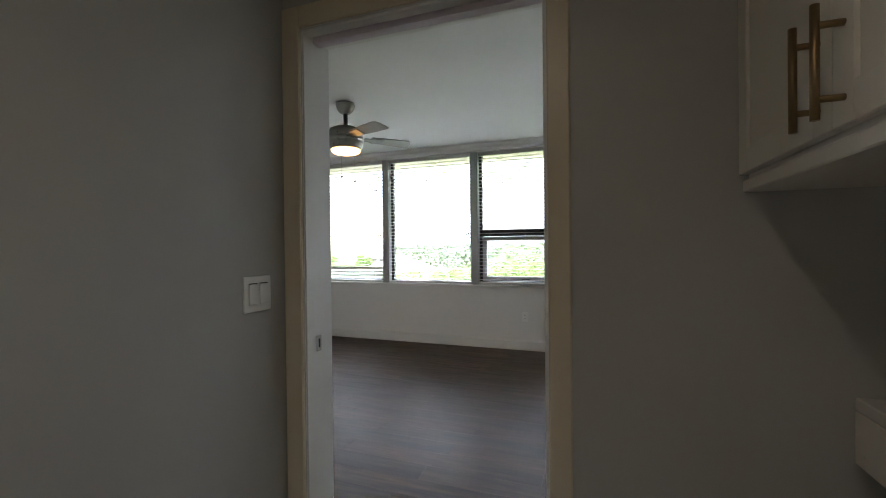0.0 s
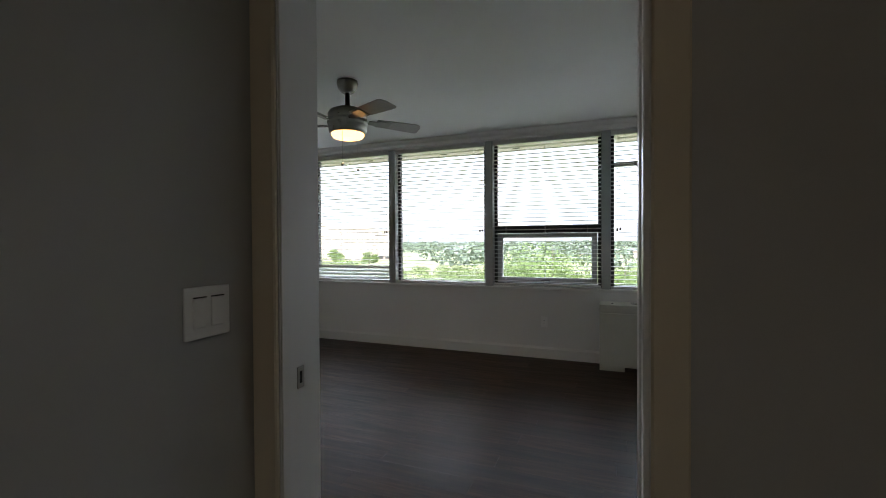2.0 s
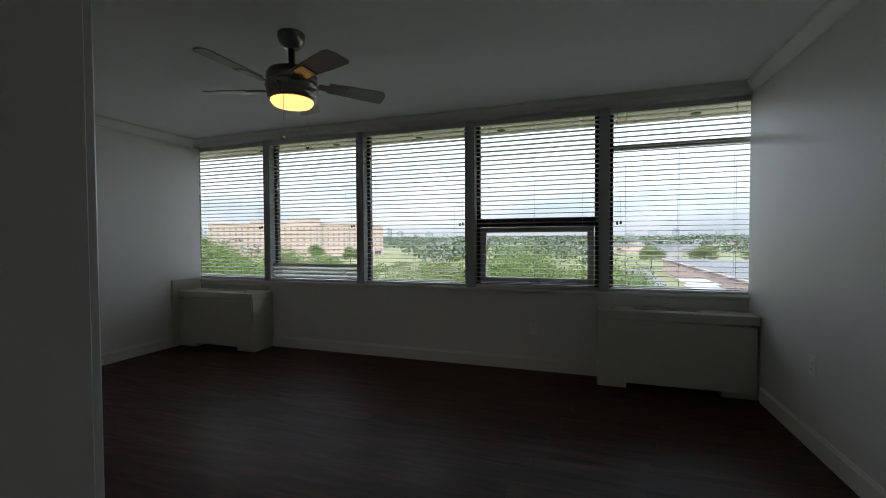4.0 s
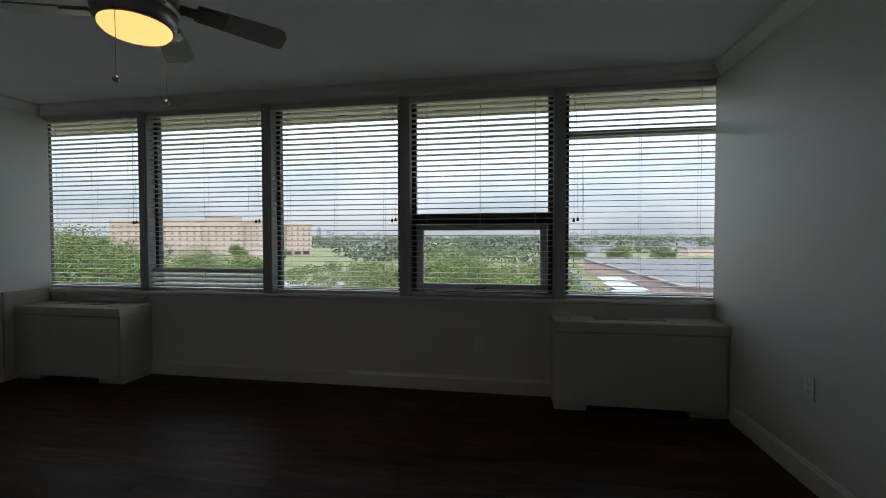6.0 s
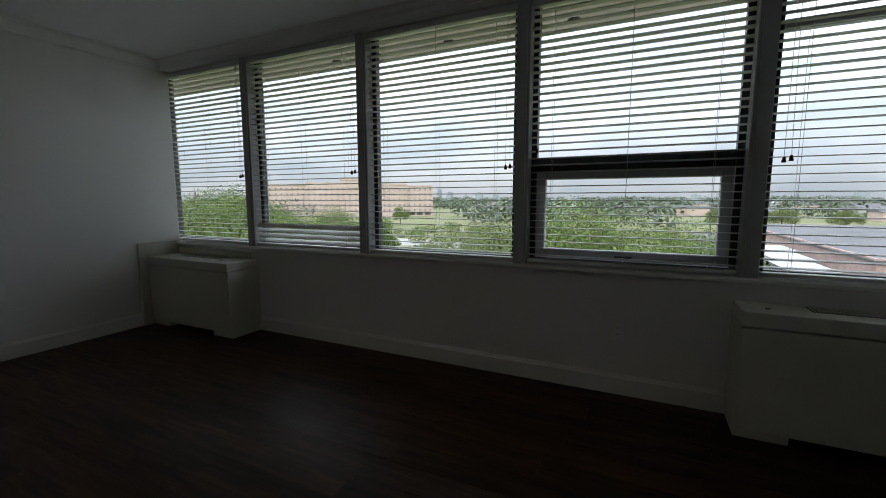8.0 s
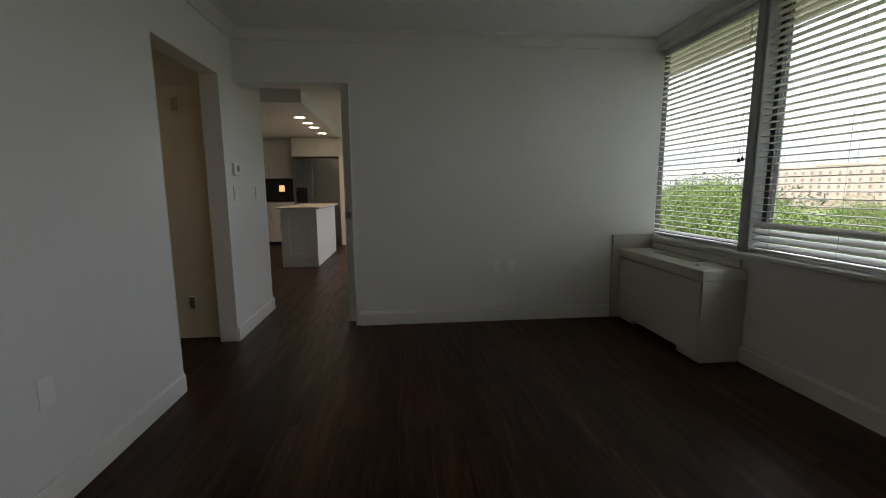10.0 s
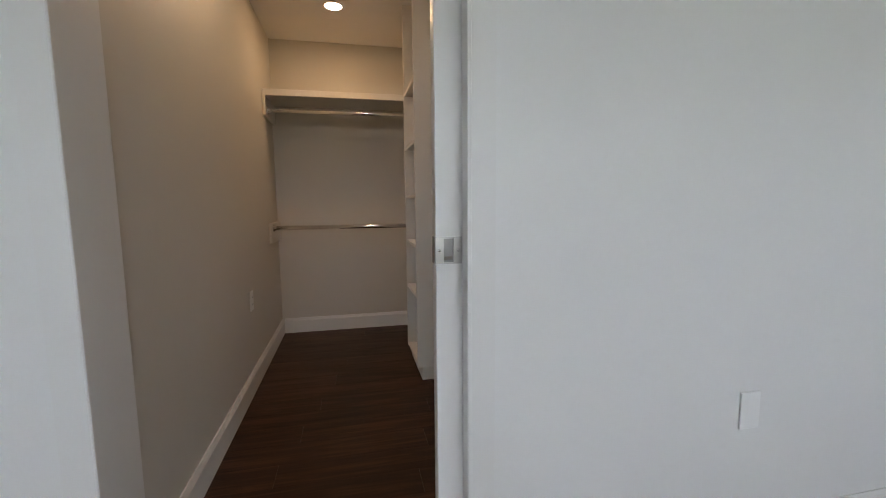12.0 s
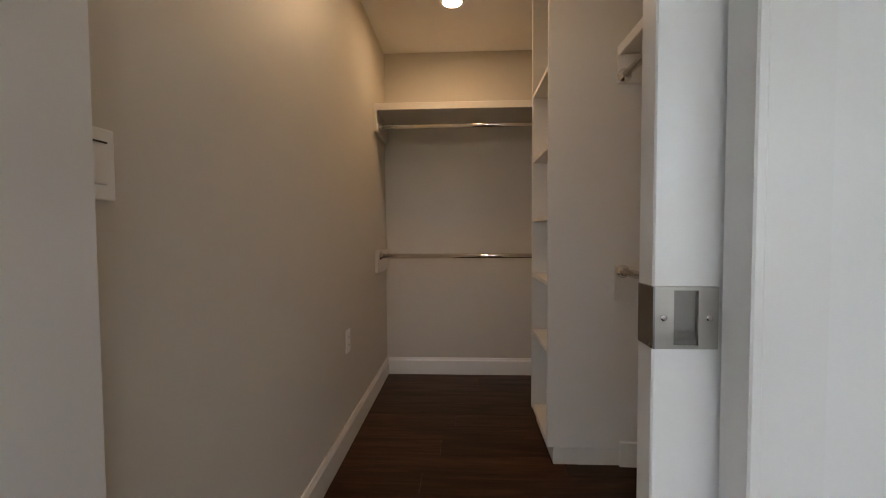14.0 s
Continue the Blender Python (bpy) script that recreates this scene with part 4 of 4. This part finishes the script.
bx(bm, -0.595, 0, -0.50, 0.50, 0, 0.405, 0.002)
part("body", bm, M_CAB, t)
for y0, y1 in ((-0.498, -0.003), (0.003, 0.498)):
    bm = B()
    shaker(bm, 0.001, y0, y1, 0.004, 0.39, 1)
    part("door", bm, M_CAB, t)
for yb in (-5.26, -5.76):
    t = thing("wall_cabinet", (-12.0, yb, 1.487), "cream upper kitchen cabinet", "cabinet", "upper kitchen cabinets")
    bm = B()
    bx(bm, -0.345, 0, 0, 0.495, 0, 0.86, 0.002)
    part("body", bm, M_CAB, t)
    bm = B()
    shaker(bm, 0.001, 0.003, 0.492, 0.004, 0.84, 1)
    d = part("door", bm, M_CAB, t)
    bar_handle(d, 0.021, 0.44, 0.06, 0.24, 1, M_NICKEL)
    t = thing("base_cabinet", (-11.75, yb, 0), "white base kitchen cabinet with drawers", "cabinet", "base kitchen cabinets")
    bm = B()
    bx(bm, -0.595, 0, 0, 0.495, 0.09, 0.918, 0.002)
    part("body", bm, M_CAB, t)
    bm = B()
    bx(bm, -0.595, -0.06, 0, 0.495, 0.0, 0.09)
    part("plinth", bm, M_SLOT, t)
    for z0, z1 in ((0.10, 0.38), (0.385, 0.665), (0.67, 0.912)):
        bm = B()
        shaker(bm, 0.001, 0.003, 0.492, z0, z1, 1, 0.04)
        part("drawer", bm, M_CAB, t)
t = thing("worktop", (KX + 0.002, -5.77, 0.92), "pale stone kitchen worktop against the wall", "worktop")
bm = B()
bx(bm, 0, 0.63, 0, 1.005, 0, 0.035, 0.003)
part("slab", bm, M_STONE, t)
bm = B()
bx(bm, KX + 0.001, KX + 0.012, -5.77, -4.765, 0.957, 1.485)
splash = struct("backsplash", bm, M_SPLASH, "dark glossy tiled backsplash", "backsplash")
t = thing("outlet_light", (KX + 0.013, -5.165, 1.26), "lit amber square plate on the backsplash", "night light")
bm = B()
bx(bm, 0, 0.012, -0.06, 0.06, -0.07, 0.07, 0.004)
part("lens", bm, mat("amber_lens", (1, 0.7, 0.4), 0.4, emit=0.7, ecol=(1.0, 0.50, 0.20)), t)


# ---- outdoors ----
def outdoor_mat(name, c1, c2, scale, rough=0.9):
    m = mat(name, c1, rough, var=0)
    n, l = m.node_tree.nodes, m.node_tree.links
    tc = n.new("ShaderNodeTexCoord")
    a = n.new("ShaderNodeTexNoise")
    a.inputs["Scale"].default_value = scale
    a.inputs["Detail"].default_value = 8
    a.inputs["Roughness"].default_value = 0.65
    l.new(tc.outputs["Object"], a.inputs["Vector"])
    r = n.new("ShaderNodeValToRGB")
    r.color_ramp.elements[0].position, r.color_ramp.elements[0].color = 0.35, (*c1, 1)
    r.color_ramp.elements[1].position, r.color_ramp.elements[1].color = 0.65, (*c2, 1)
    l.new(a.outputs["Fac"], r.inputs[0])
    l.new(r.outputs[0], n["Principled BSDF"].inputs["Base Color"])
    return m


M_GRASS = outdoor_mat("grass", (0.105, 0.125, 0.05), (0.19, 0.185, 0.085), 0.06)
M_ASPH = outdoor_mat("asphalt", (0.10, 0.10, 0.10), (0.17, 0.17, 0.165), 0.3)
M_CONC = outdoor_mat("concrete", (0.27, 0.26, 0.245), (0.36, 0.35, 0.33), 0.4)
M_ROOF = outdoor_mat("grey_roof", (0.10, 0.102, 0.108), (0.155, 0.157, 0.165), 0.15)
# tan of the brick lightened to include the haze in front of it
M_BRICK = outdoor_mat("hazed_tan_brick", (0.50, 0.395, 0.33), (0.58, 0.465, 0.40), 0.08)
M_PINK = outdoor_mat("pink_brick", (0.38, 0.26, 0.235), (0.50, 0.37, 0.335), 0.5)
# pane brown lightened for the same haze
M_TINT = mat("tinted_pane", (0.27, 0.23, 0.21), 0.25, var=0.1)
M_DARKOP = mat("dark_opening", (0.05, 0.045, 0.04), 0.6)
M_WHITE = outdoor_mat("white_roof", (0.31, 0.31, 0.305), (0.41, 0.41, 0.40), 0.2)
# blue-grey of the distant air is mixed into this tower colour
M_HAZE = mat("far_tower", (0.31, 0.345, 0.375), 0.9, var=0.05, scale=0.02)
M_BARK = mat("bark", (0.10, 0.08, 0.06), 0.9, var=0.3, scale=4, bump=0.4, bscale=9)


def leaf_mat(name, c1, c2):
    m = mat(name, c1, 0.85, var=0, spec=0.15)
    n, l = m.node_tree.nodes, m.node_tree.links
    g = n.new("ShaderNodeNewGeometry")
    r = n.new("ShaderNodeValToRGB")
    r.color_ramp.elements[0].color, r.color_ramp.elements[1].color = (*c1, 1), (*c2, 1)
    l.new(g.outputs["Random Per Island"], r.inputs[0])
    l.new(r.outputs[0], n["Principled BSDF"].inputs["Base Color"])
    return m


M_LEAF = leaf_mat("leaves_green", (0.085, 0.125, 0.035), (0.19, 0.25, 0.085))
M_LEAF2 = leaf_mat("leaves_olive", (0.10, 0.13, 0.045), (0.20, 0.24, 0.10))
# leaf colours greyed to carry the haze of distance
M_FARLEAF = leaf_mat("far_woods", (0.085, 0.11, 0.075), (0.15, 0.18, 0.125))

bm = B()
bx(bm, -3200, 3200, -300, 3600, GZ - 1, GZ)
struct("ground", bm, M_GRASS, "green and yellowing grass ground", "ground")


def patch(name, pts, z, material, label, category):
    q = bmesh.new()
    up = [q.verts.new((x, y, z)) for x, y in pts]
    dn = [q.verts.new((x, y, GZ - 0.2)) for x, y in pts]
    q.faces.new(up)
    k = len(pts)
    for i in range(k):
        q.faces.new((up[i], dn[i], dn[(i + 1) % k], up[(i + 1) % k]))
    bmesh.ops.recalc_face_normals(q, faces=q.faces)
    return struct(name, q, material, label, category)


patch("road", [(-140, 66), (40, 46), (40, 54), (-140, 75)], GZ + 0.02, M_CONC, "pale concrete road across the grass", "road")
patch("road", [(6, 18), (12, 18), (21, 165), (13, 165)], GZ + 0.03, M_ASPH, "grey asphalt drive beside the carports", "road")
patch("pavement", [(-70, 88), (-30, 84), (-28, 96), (-68, 102)], GZ + 0.03, M_CONC, "pale paved lot in the grass", "pavement")


def leaf_mesh(name, blobs, count, size, material, seed):
    """Crown of many small leaf clumps scattered in the blobs (x, y, z, rx, rz)."""
    rg = np.random.default_rng(seed)
    vol = np.array([b[3] ** 2 * b[4] for b in blobs])
    pick = rg.choice(len(blobs), count, p=vol / vol.sum())
    b = np.array(blobs)[pick]
    d = rg.normal(size=(count, 3))
    d /= np.linalg.norm(d, axis=1)[:, None]
    rad = rg.uniform(0.35, 1.0, count) ** 0.55
    c = b[:, :3] + d * rad[:, None] * np.stack([b[:, 3], b[:, 3], b[:, 4]], 1)
    n = d + rg.normal(size=(count, 3)) * 0.7 + np.array([0, 0, 0.5])
    n /= np.linalg.norm(n, axis=1)[:, None]
    u = np.cross(n, rg.normal(size=(count, 3)))
    u /= np.linalg.norm(u, axis=1)[:, None]
    v = np.cross(n, u)
    s = size * rg.uniform(0.5, 1.3, count)[:, None]
    w = s * rg.uniform(0.4, 0.8, count)[:, None]
    fold = n * s * 0.25
    P = np.stack([c - u * s, c + v * w + fold, c + u * s, c - v * w + fold], 1).reshape(-1, 3)
    F = np.arange(count * 4).reshape(-1, 4)
    me = bpy.data.meshes.new(name)
    me.from_pydata(P.tolist(), [], F.tolist())
    me.materials.append(material)
    return me


def trunk_mesh(h, r, seed, blobs):
    rg = random.Random(seed)
    bm = B()
    lathe(bm, [(r * 1.4, 0), (r, h * 0.08), (r * 0.8, h * 0.4), (r * 0.35, h * 0.8), (r * 0.1, h * 0.95)], 9)
    for b in blobs:
        z0 = h * rg.uniform(0.25, 0.5)
        p0 = Vector((0, 0, z0))
        p1 = Vector(b[:3])
        mid = p0.lerp(p1, 0.5) + Vector((rg.uniform(-0.4, 0.4), rg.uniform(-0.4, 0.4), 0.5))
        rod(bm, p0, mid, r * 0.32, 6)
        rod(bm, mid, p1, r * 0.18, 5)
    return mesh("trunk", bm, M_BARK)


def tree_kind(seed, h, spread, nb, count, leaf, material):
    rg = random.Random(seed)
    blobs = []
    for k in range(nb):
        a = rg.uniform(0, 2 * math.pi)
        rr = spread * math.sqrt(rg.uniform(0.02, 1)) * 0.75
        z = h * (0.86 - 0.36 * (rr / spread) ** 1.5 - rg.uniform(0, 0.28))
        q = spread * rg.uniform(0.22, 0.42)
        blobs.append((rr * math.cos(a), rr * math.sin(a), z, q, q * rg.uniform(0.5, 0.75)))
    return trunk_mesh(h, h * 0.022, seed, blobs[:9]), leaf_mesh("crown", blobs, count, leaf, material, seed)


KINDS = [tree_kind(1, 11.0, 6.5, 46, 52000, 0.075, M_LEAF), tree_kind(2, 10.0, 5.5, 40, 46000, 0.075, M_LEAF2), tree_kind(3, 8.5, 4.5, 26, 14000, 0.13, M_LEAF)]


def tree(x, y, kind, s, rz, sz=1.0, label="broad green tree with a loose leafy crown"):
    t = thing("tree", (x, y, GZ), label, "tree", "trees outside the window")
    t.rotation_euler = (0, 0, radians(rz))
    t.scale = (s, s, s * sz)
    for nm, me in zip(("trunk", "crown"), KINDS[kind]):
        o = new(nm, me)
        o.parent = t


for spec in ((-4.2, 23, 0, 1.06, 10), (-9.5, 27, 1, 1.12, 80), (0.2, 26, 0, 0.94, 200), (3.0, 31, 2, 0.92, 40), (-13, 36, 1, 0.9, 140),
             (-27, 18, 0, 1.14, 120), (-32, 18, 1, 1.24, 300), (-30, 25, 0, 1.02, 30), (-38, 22, 0, 1.15, 250), (-35, 37, 1, 1.02, 15), (-38, 42, 0, 0.98, 60), (-36, 46, 2, 1.15, 210),
             (-47, 34, 0, 1.15, 95), (-44, 60, 2, 0.8, 95), (-24, 60, 2, 0.55, 170), (-17, 66, 1, 0.5, 260), (-100, 160, 2, 1.0, 20), (-130, 176, 2, 1.1, 70),
             (-4, 58, 2, 0.7, 33), (2.6, 50, 2, 0.65, 140), (21.0, 57.5, 2, 0.34, 60), (22, 165, 1, 0.95, 60), (40, 170, 1, 0.95, 130), (58, 176, 1, 0.9, 10), (18.2, 56.5, 2, 0.30, 10),
             (-15, 25, 2, 0.62, 75), (-20.5, 29, 1, 0.58, 190), (-24, 38, 2, 0.72, 35), (-30, 52, 1, 0.55, 310), (-52, 66, 2, 0.75, 20), (-60, 78, 1, 0.6, 110), (-17, 44, 2, 0.5, 260)):
    tree(*spec)

# low bushes in the field and woods towards the horizon
rg = random.Random(5)
blobs = []
for k in range(110):
    x, y = rg.uniform(-75, 8), rg.uniform(45, 150)
    s = rg.uniform(1.2, 3.2)
    blobs.append((x, y, GZ + s * 0.5, s, s * 0.6))
tagged(new("bushes", leaf_mesh("bushes", blobs, 22000, 0.26, M_LEAF2, 8)), "scattered olive bushes in the field", "bushes", "", "stuff")
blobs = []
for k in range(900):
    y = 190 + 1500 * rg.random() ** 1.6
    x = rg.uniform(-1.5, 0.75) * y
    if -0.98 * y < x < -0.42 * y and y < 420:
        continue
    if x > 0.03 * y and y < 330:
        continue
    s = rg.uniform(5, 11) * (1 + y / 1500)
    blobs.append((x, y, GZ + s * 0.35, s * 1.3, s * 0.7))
tagged(new("far_woods", leaf_mesh("far_woods", blobs, 120000, 1.5, M_FARLEAF, 9)), "green woods towards the horizon, haze put into the leaf colours", "woods", "", "stuff")


def block(name, x0, x1, y0, y1, h, roof, wall, label, pitch=0.0):
    t = thing(name, (x0, y0, GZ), label, "building")
    bm = B()
    bx(bm, 0, x1 - x0, 0, y1 - y0, 0, h)
    part("wall", bm, wall, t)
    bm = B()
    if pitch:
        extrude(bm, [(-0.4, h), ((y1 - y0) / 2, h + pitch), (y1 - y0 + 0.4, h)], "x", -0.4, x1 - x0 + 0.4)
    else:
        bx(bm, -0.3, x1 - x0 + 0.3, -0.3, y1 - y0 + 0.3, h, h + 0.35)
    part("roof", bm, roof, t)
    return t


# long tan building
t = thing("school_building", (-177, 227, GZ), "long tan brick building of six storeys with small windows", "building")
t.rotation_euler = (0, 0, radians(36))
SEGS = ((-54, -30, 0, 20, 20.5), (-30, -8, -2, 22, 21.5), (-8, 12, -4, 24, 24.0), (12, 36, -2, 22, 21.0), (36, 54, 0, 20, 20.0))
bm = B()
for a, b, y0, y1, h in SEGS:
    bx(bm, a, b, y0, y1, 0, h)
part("wall", bm, M_BRICK, t)
bm = B()
for a, b, y0, y1, h in SEGS:
    bx(bm, a - 0.2, b + 0.2, y0 - 0.25, y1 + 0.2, h, h + 0.9)
part("parapet", bm, M_BRICK, t)
wme = B()
bx(wme, -0.5, 0.5, -0.12, 0.05, 0, 1.6)
wme = mesh("window", wme, M_TINT)
for a, b, y0, y1, h in SEGS:
    n = int((b - a) / 3.4)
    for fl in range(5):
        for k in range(n):
            o = new("window", wme)
            o.parent = t
            o.location = (a + (k + 0.5) * (b - a) / n, y0 - 0.02, 3.2 + fl * 3.5)
for k in range(3):
    bm = B()
    bx(bm, 37.5 + k * 5.4, 41.5 + k * 5.4, -0.2, 0.2, 0.8, 2.8)
    part("entrance_bay", bm, M_DARKOP, t)

# low buildings, carports and cars by the drive
t = block("warehouse", 23.5, 110, 63, 150, 3.7, M_ROOF, M_PINK, "low pink brick building with a wide flat grey roof")
for k in range(12):
    bm = B()
    bx(bm, 8 + (k * 23) % 70, 9.0 + (k * 23) % 70, 8 + (k * 17) % 70, 9.0 + (k * 17) % 70, 4.0, 4.6, 0.05)
    part("roof_vent", bm, M_DARKOP if k % 2 else M_WHITE, t)
bm = B()
for a, b, c, d in ((-0.35, -0.05, -0.35, 87.3), (-0.05, 86.6, -0.35, -0.05)):
    bx(bm, a, b, c, d, 4.051, 4.30)
part("parapet", bm, M_PINK, t)
t = block("low_annex", 26.5, 46, 54.5, 61.5, 3.0, M_WHITE, M_CONC, "low concrete annex with a white flat roof")
for k in range(5):
    bm = B()
    bx(bm, 1.2 + k * 3.6, 2.8 + k * 3.6, -0.06, 0.02, 0.9, 2.1)
    part("window", bm, M_TINT, t)
for k in range(3):
    t = thing("carport", (14.6 + k * 1.2, 58 + k * 12.5, GZ), "white roofed carport on thin posts", "carport", "carports")
    bm = B()
    bx(bm, 0, 5.2, 0, 11.5, 2.5, 2.65, 0.02)
    part("roof", bm, M_WHITE, t)
    for px in (0.4, 4.8):
        for py in (0.4, 11.0):
            bm = B()
            rod(bm, (px, py, 0), (px, py, 2.5), 0.07, 8)
            part("post", bm, M_ALU, t)


def car(x, y, rz, color, label):
    t = thing("car", (x, y, GZ + 0.03), label, "car", "parked cars")
    t.rotation_euler = (0, 0, radians(rz))
    cm = mat("car_paint", color, 0.25, var=0.02, coat=0.5)
    bm = B()
    bx(bm, -0.9, 0.9, -2.25, 2.25, 0.28, 0.85, 0.12, 3)
    body = part("body", bm, cm, t)
    bm = B()
    q = bmesh.new()
    bx(q, -0.78, 0.78, -1.5, 1.2, 0.85, 1.42, 0.0)
    for vv in q.verts:
        if vv.co.z > 1.2:
            vv.co.y = vv.co.y * 0.68
            vv.co.x *= 0.84
    merge(bm, q)
    part("cabin", bm, M_DARKOP, t)
    for sx in (-0.86, 0.86):
        for sy in (-1.4, 1.4):
            bm = B()
            lathe(bm, [(0.31, -0.1), (0.33, -0.06), (0.33, 0.06), (0.31, 0.1)], 16, Matrix.Translation((sx, sy, 0.33)) @ Matrix.Rotation(radians(90), 4, "Y"))
            part("wheel", bm, M_BLACK, t)


for x, y, c, lb in ((17.2, 59.6, (0.05, 0.05, 0.06), "black parked car under a carport"), (17.3, 64.5, (0.5, 0.5, 0.5), "silver parked car under a carport"),
                    (18.3, 72.5, (0.55, 0.55, 0.55), "silver parked car under a carport"), (18.6, 77, (0.08, 0.08, 0.1), "dark parked car under a carport"), (19.5, 86, (0.6, 0.6, 0.6), "white parked car under a carport")):
    car(x, y, 84, c, lb)

rg = random.Random(11)
for k in range(46):
    y = rg.uniform(230, 900)
    x = rg.uniform(-0.40, 0.62) * y
    if x < 0.02 * y and y < 330:
        y += 250
    w, d, h = rg.uniform(12, 34), rg.uniform(10, 18), rg.uniform(3.5, 6.5)
    block("house", x, x + w, y, y + d, h, rg.choice((M_ROOF, M_WHITE, M_ROOF)), rg.choice((M_CONC, M_WHITE, M_BRICK)), "distant low house with a pitched roof", rg.uniform(1.5, 3))
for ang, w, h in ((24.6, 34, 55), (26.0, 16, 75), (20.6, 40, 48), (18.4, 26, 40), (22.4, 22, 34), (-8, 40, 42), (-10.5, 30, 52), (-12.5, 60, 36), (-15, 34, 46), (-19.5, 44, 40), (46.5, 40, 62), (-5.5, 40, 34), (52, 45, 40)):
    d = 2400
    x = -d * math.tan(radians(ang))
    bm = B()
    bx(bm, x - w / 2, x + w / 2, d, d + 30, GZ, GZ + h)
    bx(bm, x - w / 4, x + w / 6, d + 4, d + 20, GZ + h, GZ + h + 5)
    tagged(new("far_tower", mesh("far_tower", bm, M_HAZE)), "far tower on the skyline, haze put into its colour", "building", "skyline towers")

# ---- bathroom tiles ----
bm = B()
bx(bm, BX0, BX1, BY0, YB, -0.011, -0.003)
bath_floor = struct("floor_bath", bm, M_CONC, "patterned grey and white bathroom tile floor", "floor")
bm = B()
bx(bm, 0.001, 0.199, 0.001, 0.199, -0.003, 0.004, 0.001)
tile_me = mesh("tile", bm, M_TILE)
q = bmesh.new()
for r0, r1 in ((0.022, 0.030), (0.052, 0.058), (0.078, 0.090)):
    a = [q.verts.new((0.1 + r0 * math.cos(i * math.pi / 14), 0.1 + r0 * math.sin(i * math.pi / 14), 0.0046)) for i in range(28)]
    b = [q.verts.new((0.1 + r1 * math.cos(i * math.pi / 14), 0.1 + r1 * math.sin(i * math.pi / 14), 0.0046)) for i in range(28)]
    for i in range(28):
        q.faces.new((a[i], b[i], b[(i + 1) % 28], a[(i + 1) % 28]))
inlay_me = mesh("inlay", q, M_TILED)
nx, ny = int((BX1 - BX0) / 0.2), int((YB - BY0) / 0.2)
for i in range(nx):
    for j in range(ny):
        o = new("tile", tile_me)
        o.parent = bath_floor
        o.location = (BX0 + 0.004 + i * 0.2, YB - 0.2 - j * 0.2, 0)
        o2 = new("inlay", inlay_me)
        o2.parent = o

# ---- floor planks ----
PW, PL = 0.152, 1.22


def plank_mesh(a, b, w):
    t = bmesh.new()
    bx(t, 0, b - a, 0, w, -0.011, 0.0, 0.0005)
    return mesh("plank", t, M_WOOD)


shared = {}


def planks(parent, x0, x1, y0, y1, seed):
    rg = random.Random(seed)
    row = math.floor(y0 / PW)
    while row * PW < y1 - 0.002:
        ya, yb = max(y0, row * PW), min(y1, (row + 1) * PW)
        off = (row * 0.4713) % 1.0 * PL
        x = x0 - off
        while x < x1 - 0.002:
            a, b = max(x, x0), min(x + PL, x1)
            if b - a > 0.004 and yb - ya > 0.004:
                key = (round(b - a, 3), round(yb - ya, 3))
                if key not in shared:
                    shared[key] = plank_mesh(0, b - a - 0.0006, yb - ya - 0.0006)
                o = new("plank", shared[key])
                o.parent = parent
                o.location = (a, ya, 0)
            x += PL
        row += 1


planks(floor, XW - 0.11, 0.0, YS - 0.065, YI, 1)
bm = B()
bx(bm, CX0, CX1, CY0, YS - 0.065, -0.0118, -0.0112)
planks(struct("floor_closet", bm, M_SUB, "dark brown wood plank closet floor", "floor"), CX0, CX1, CY0, YS - 0.066, 2)
bm = B()
bx(bm, -5.83, -4.6, -5.6, YS - 0.065, -0.0118, -0.0112)
planks(struct("floor_side_room", bm, M_SUB, "dark brown wood plank floor", "floor"), -5.83, -4.6, -5.6, YS - 0.066, 3)
bm = B()
bx(bm, KX, XW - 0.111, -5.6, -2.0, -0.0118, -0.0112)
planks(struct("floor_kitchen", bm, M_SUB, "dark brown wood plank kitchen floor", "floor"), KX, XW - 0.111, -5.6, -2.0, 4)
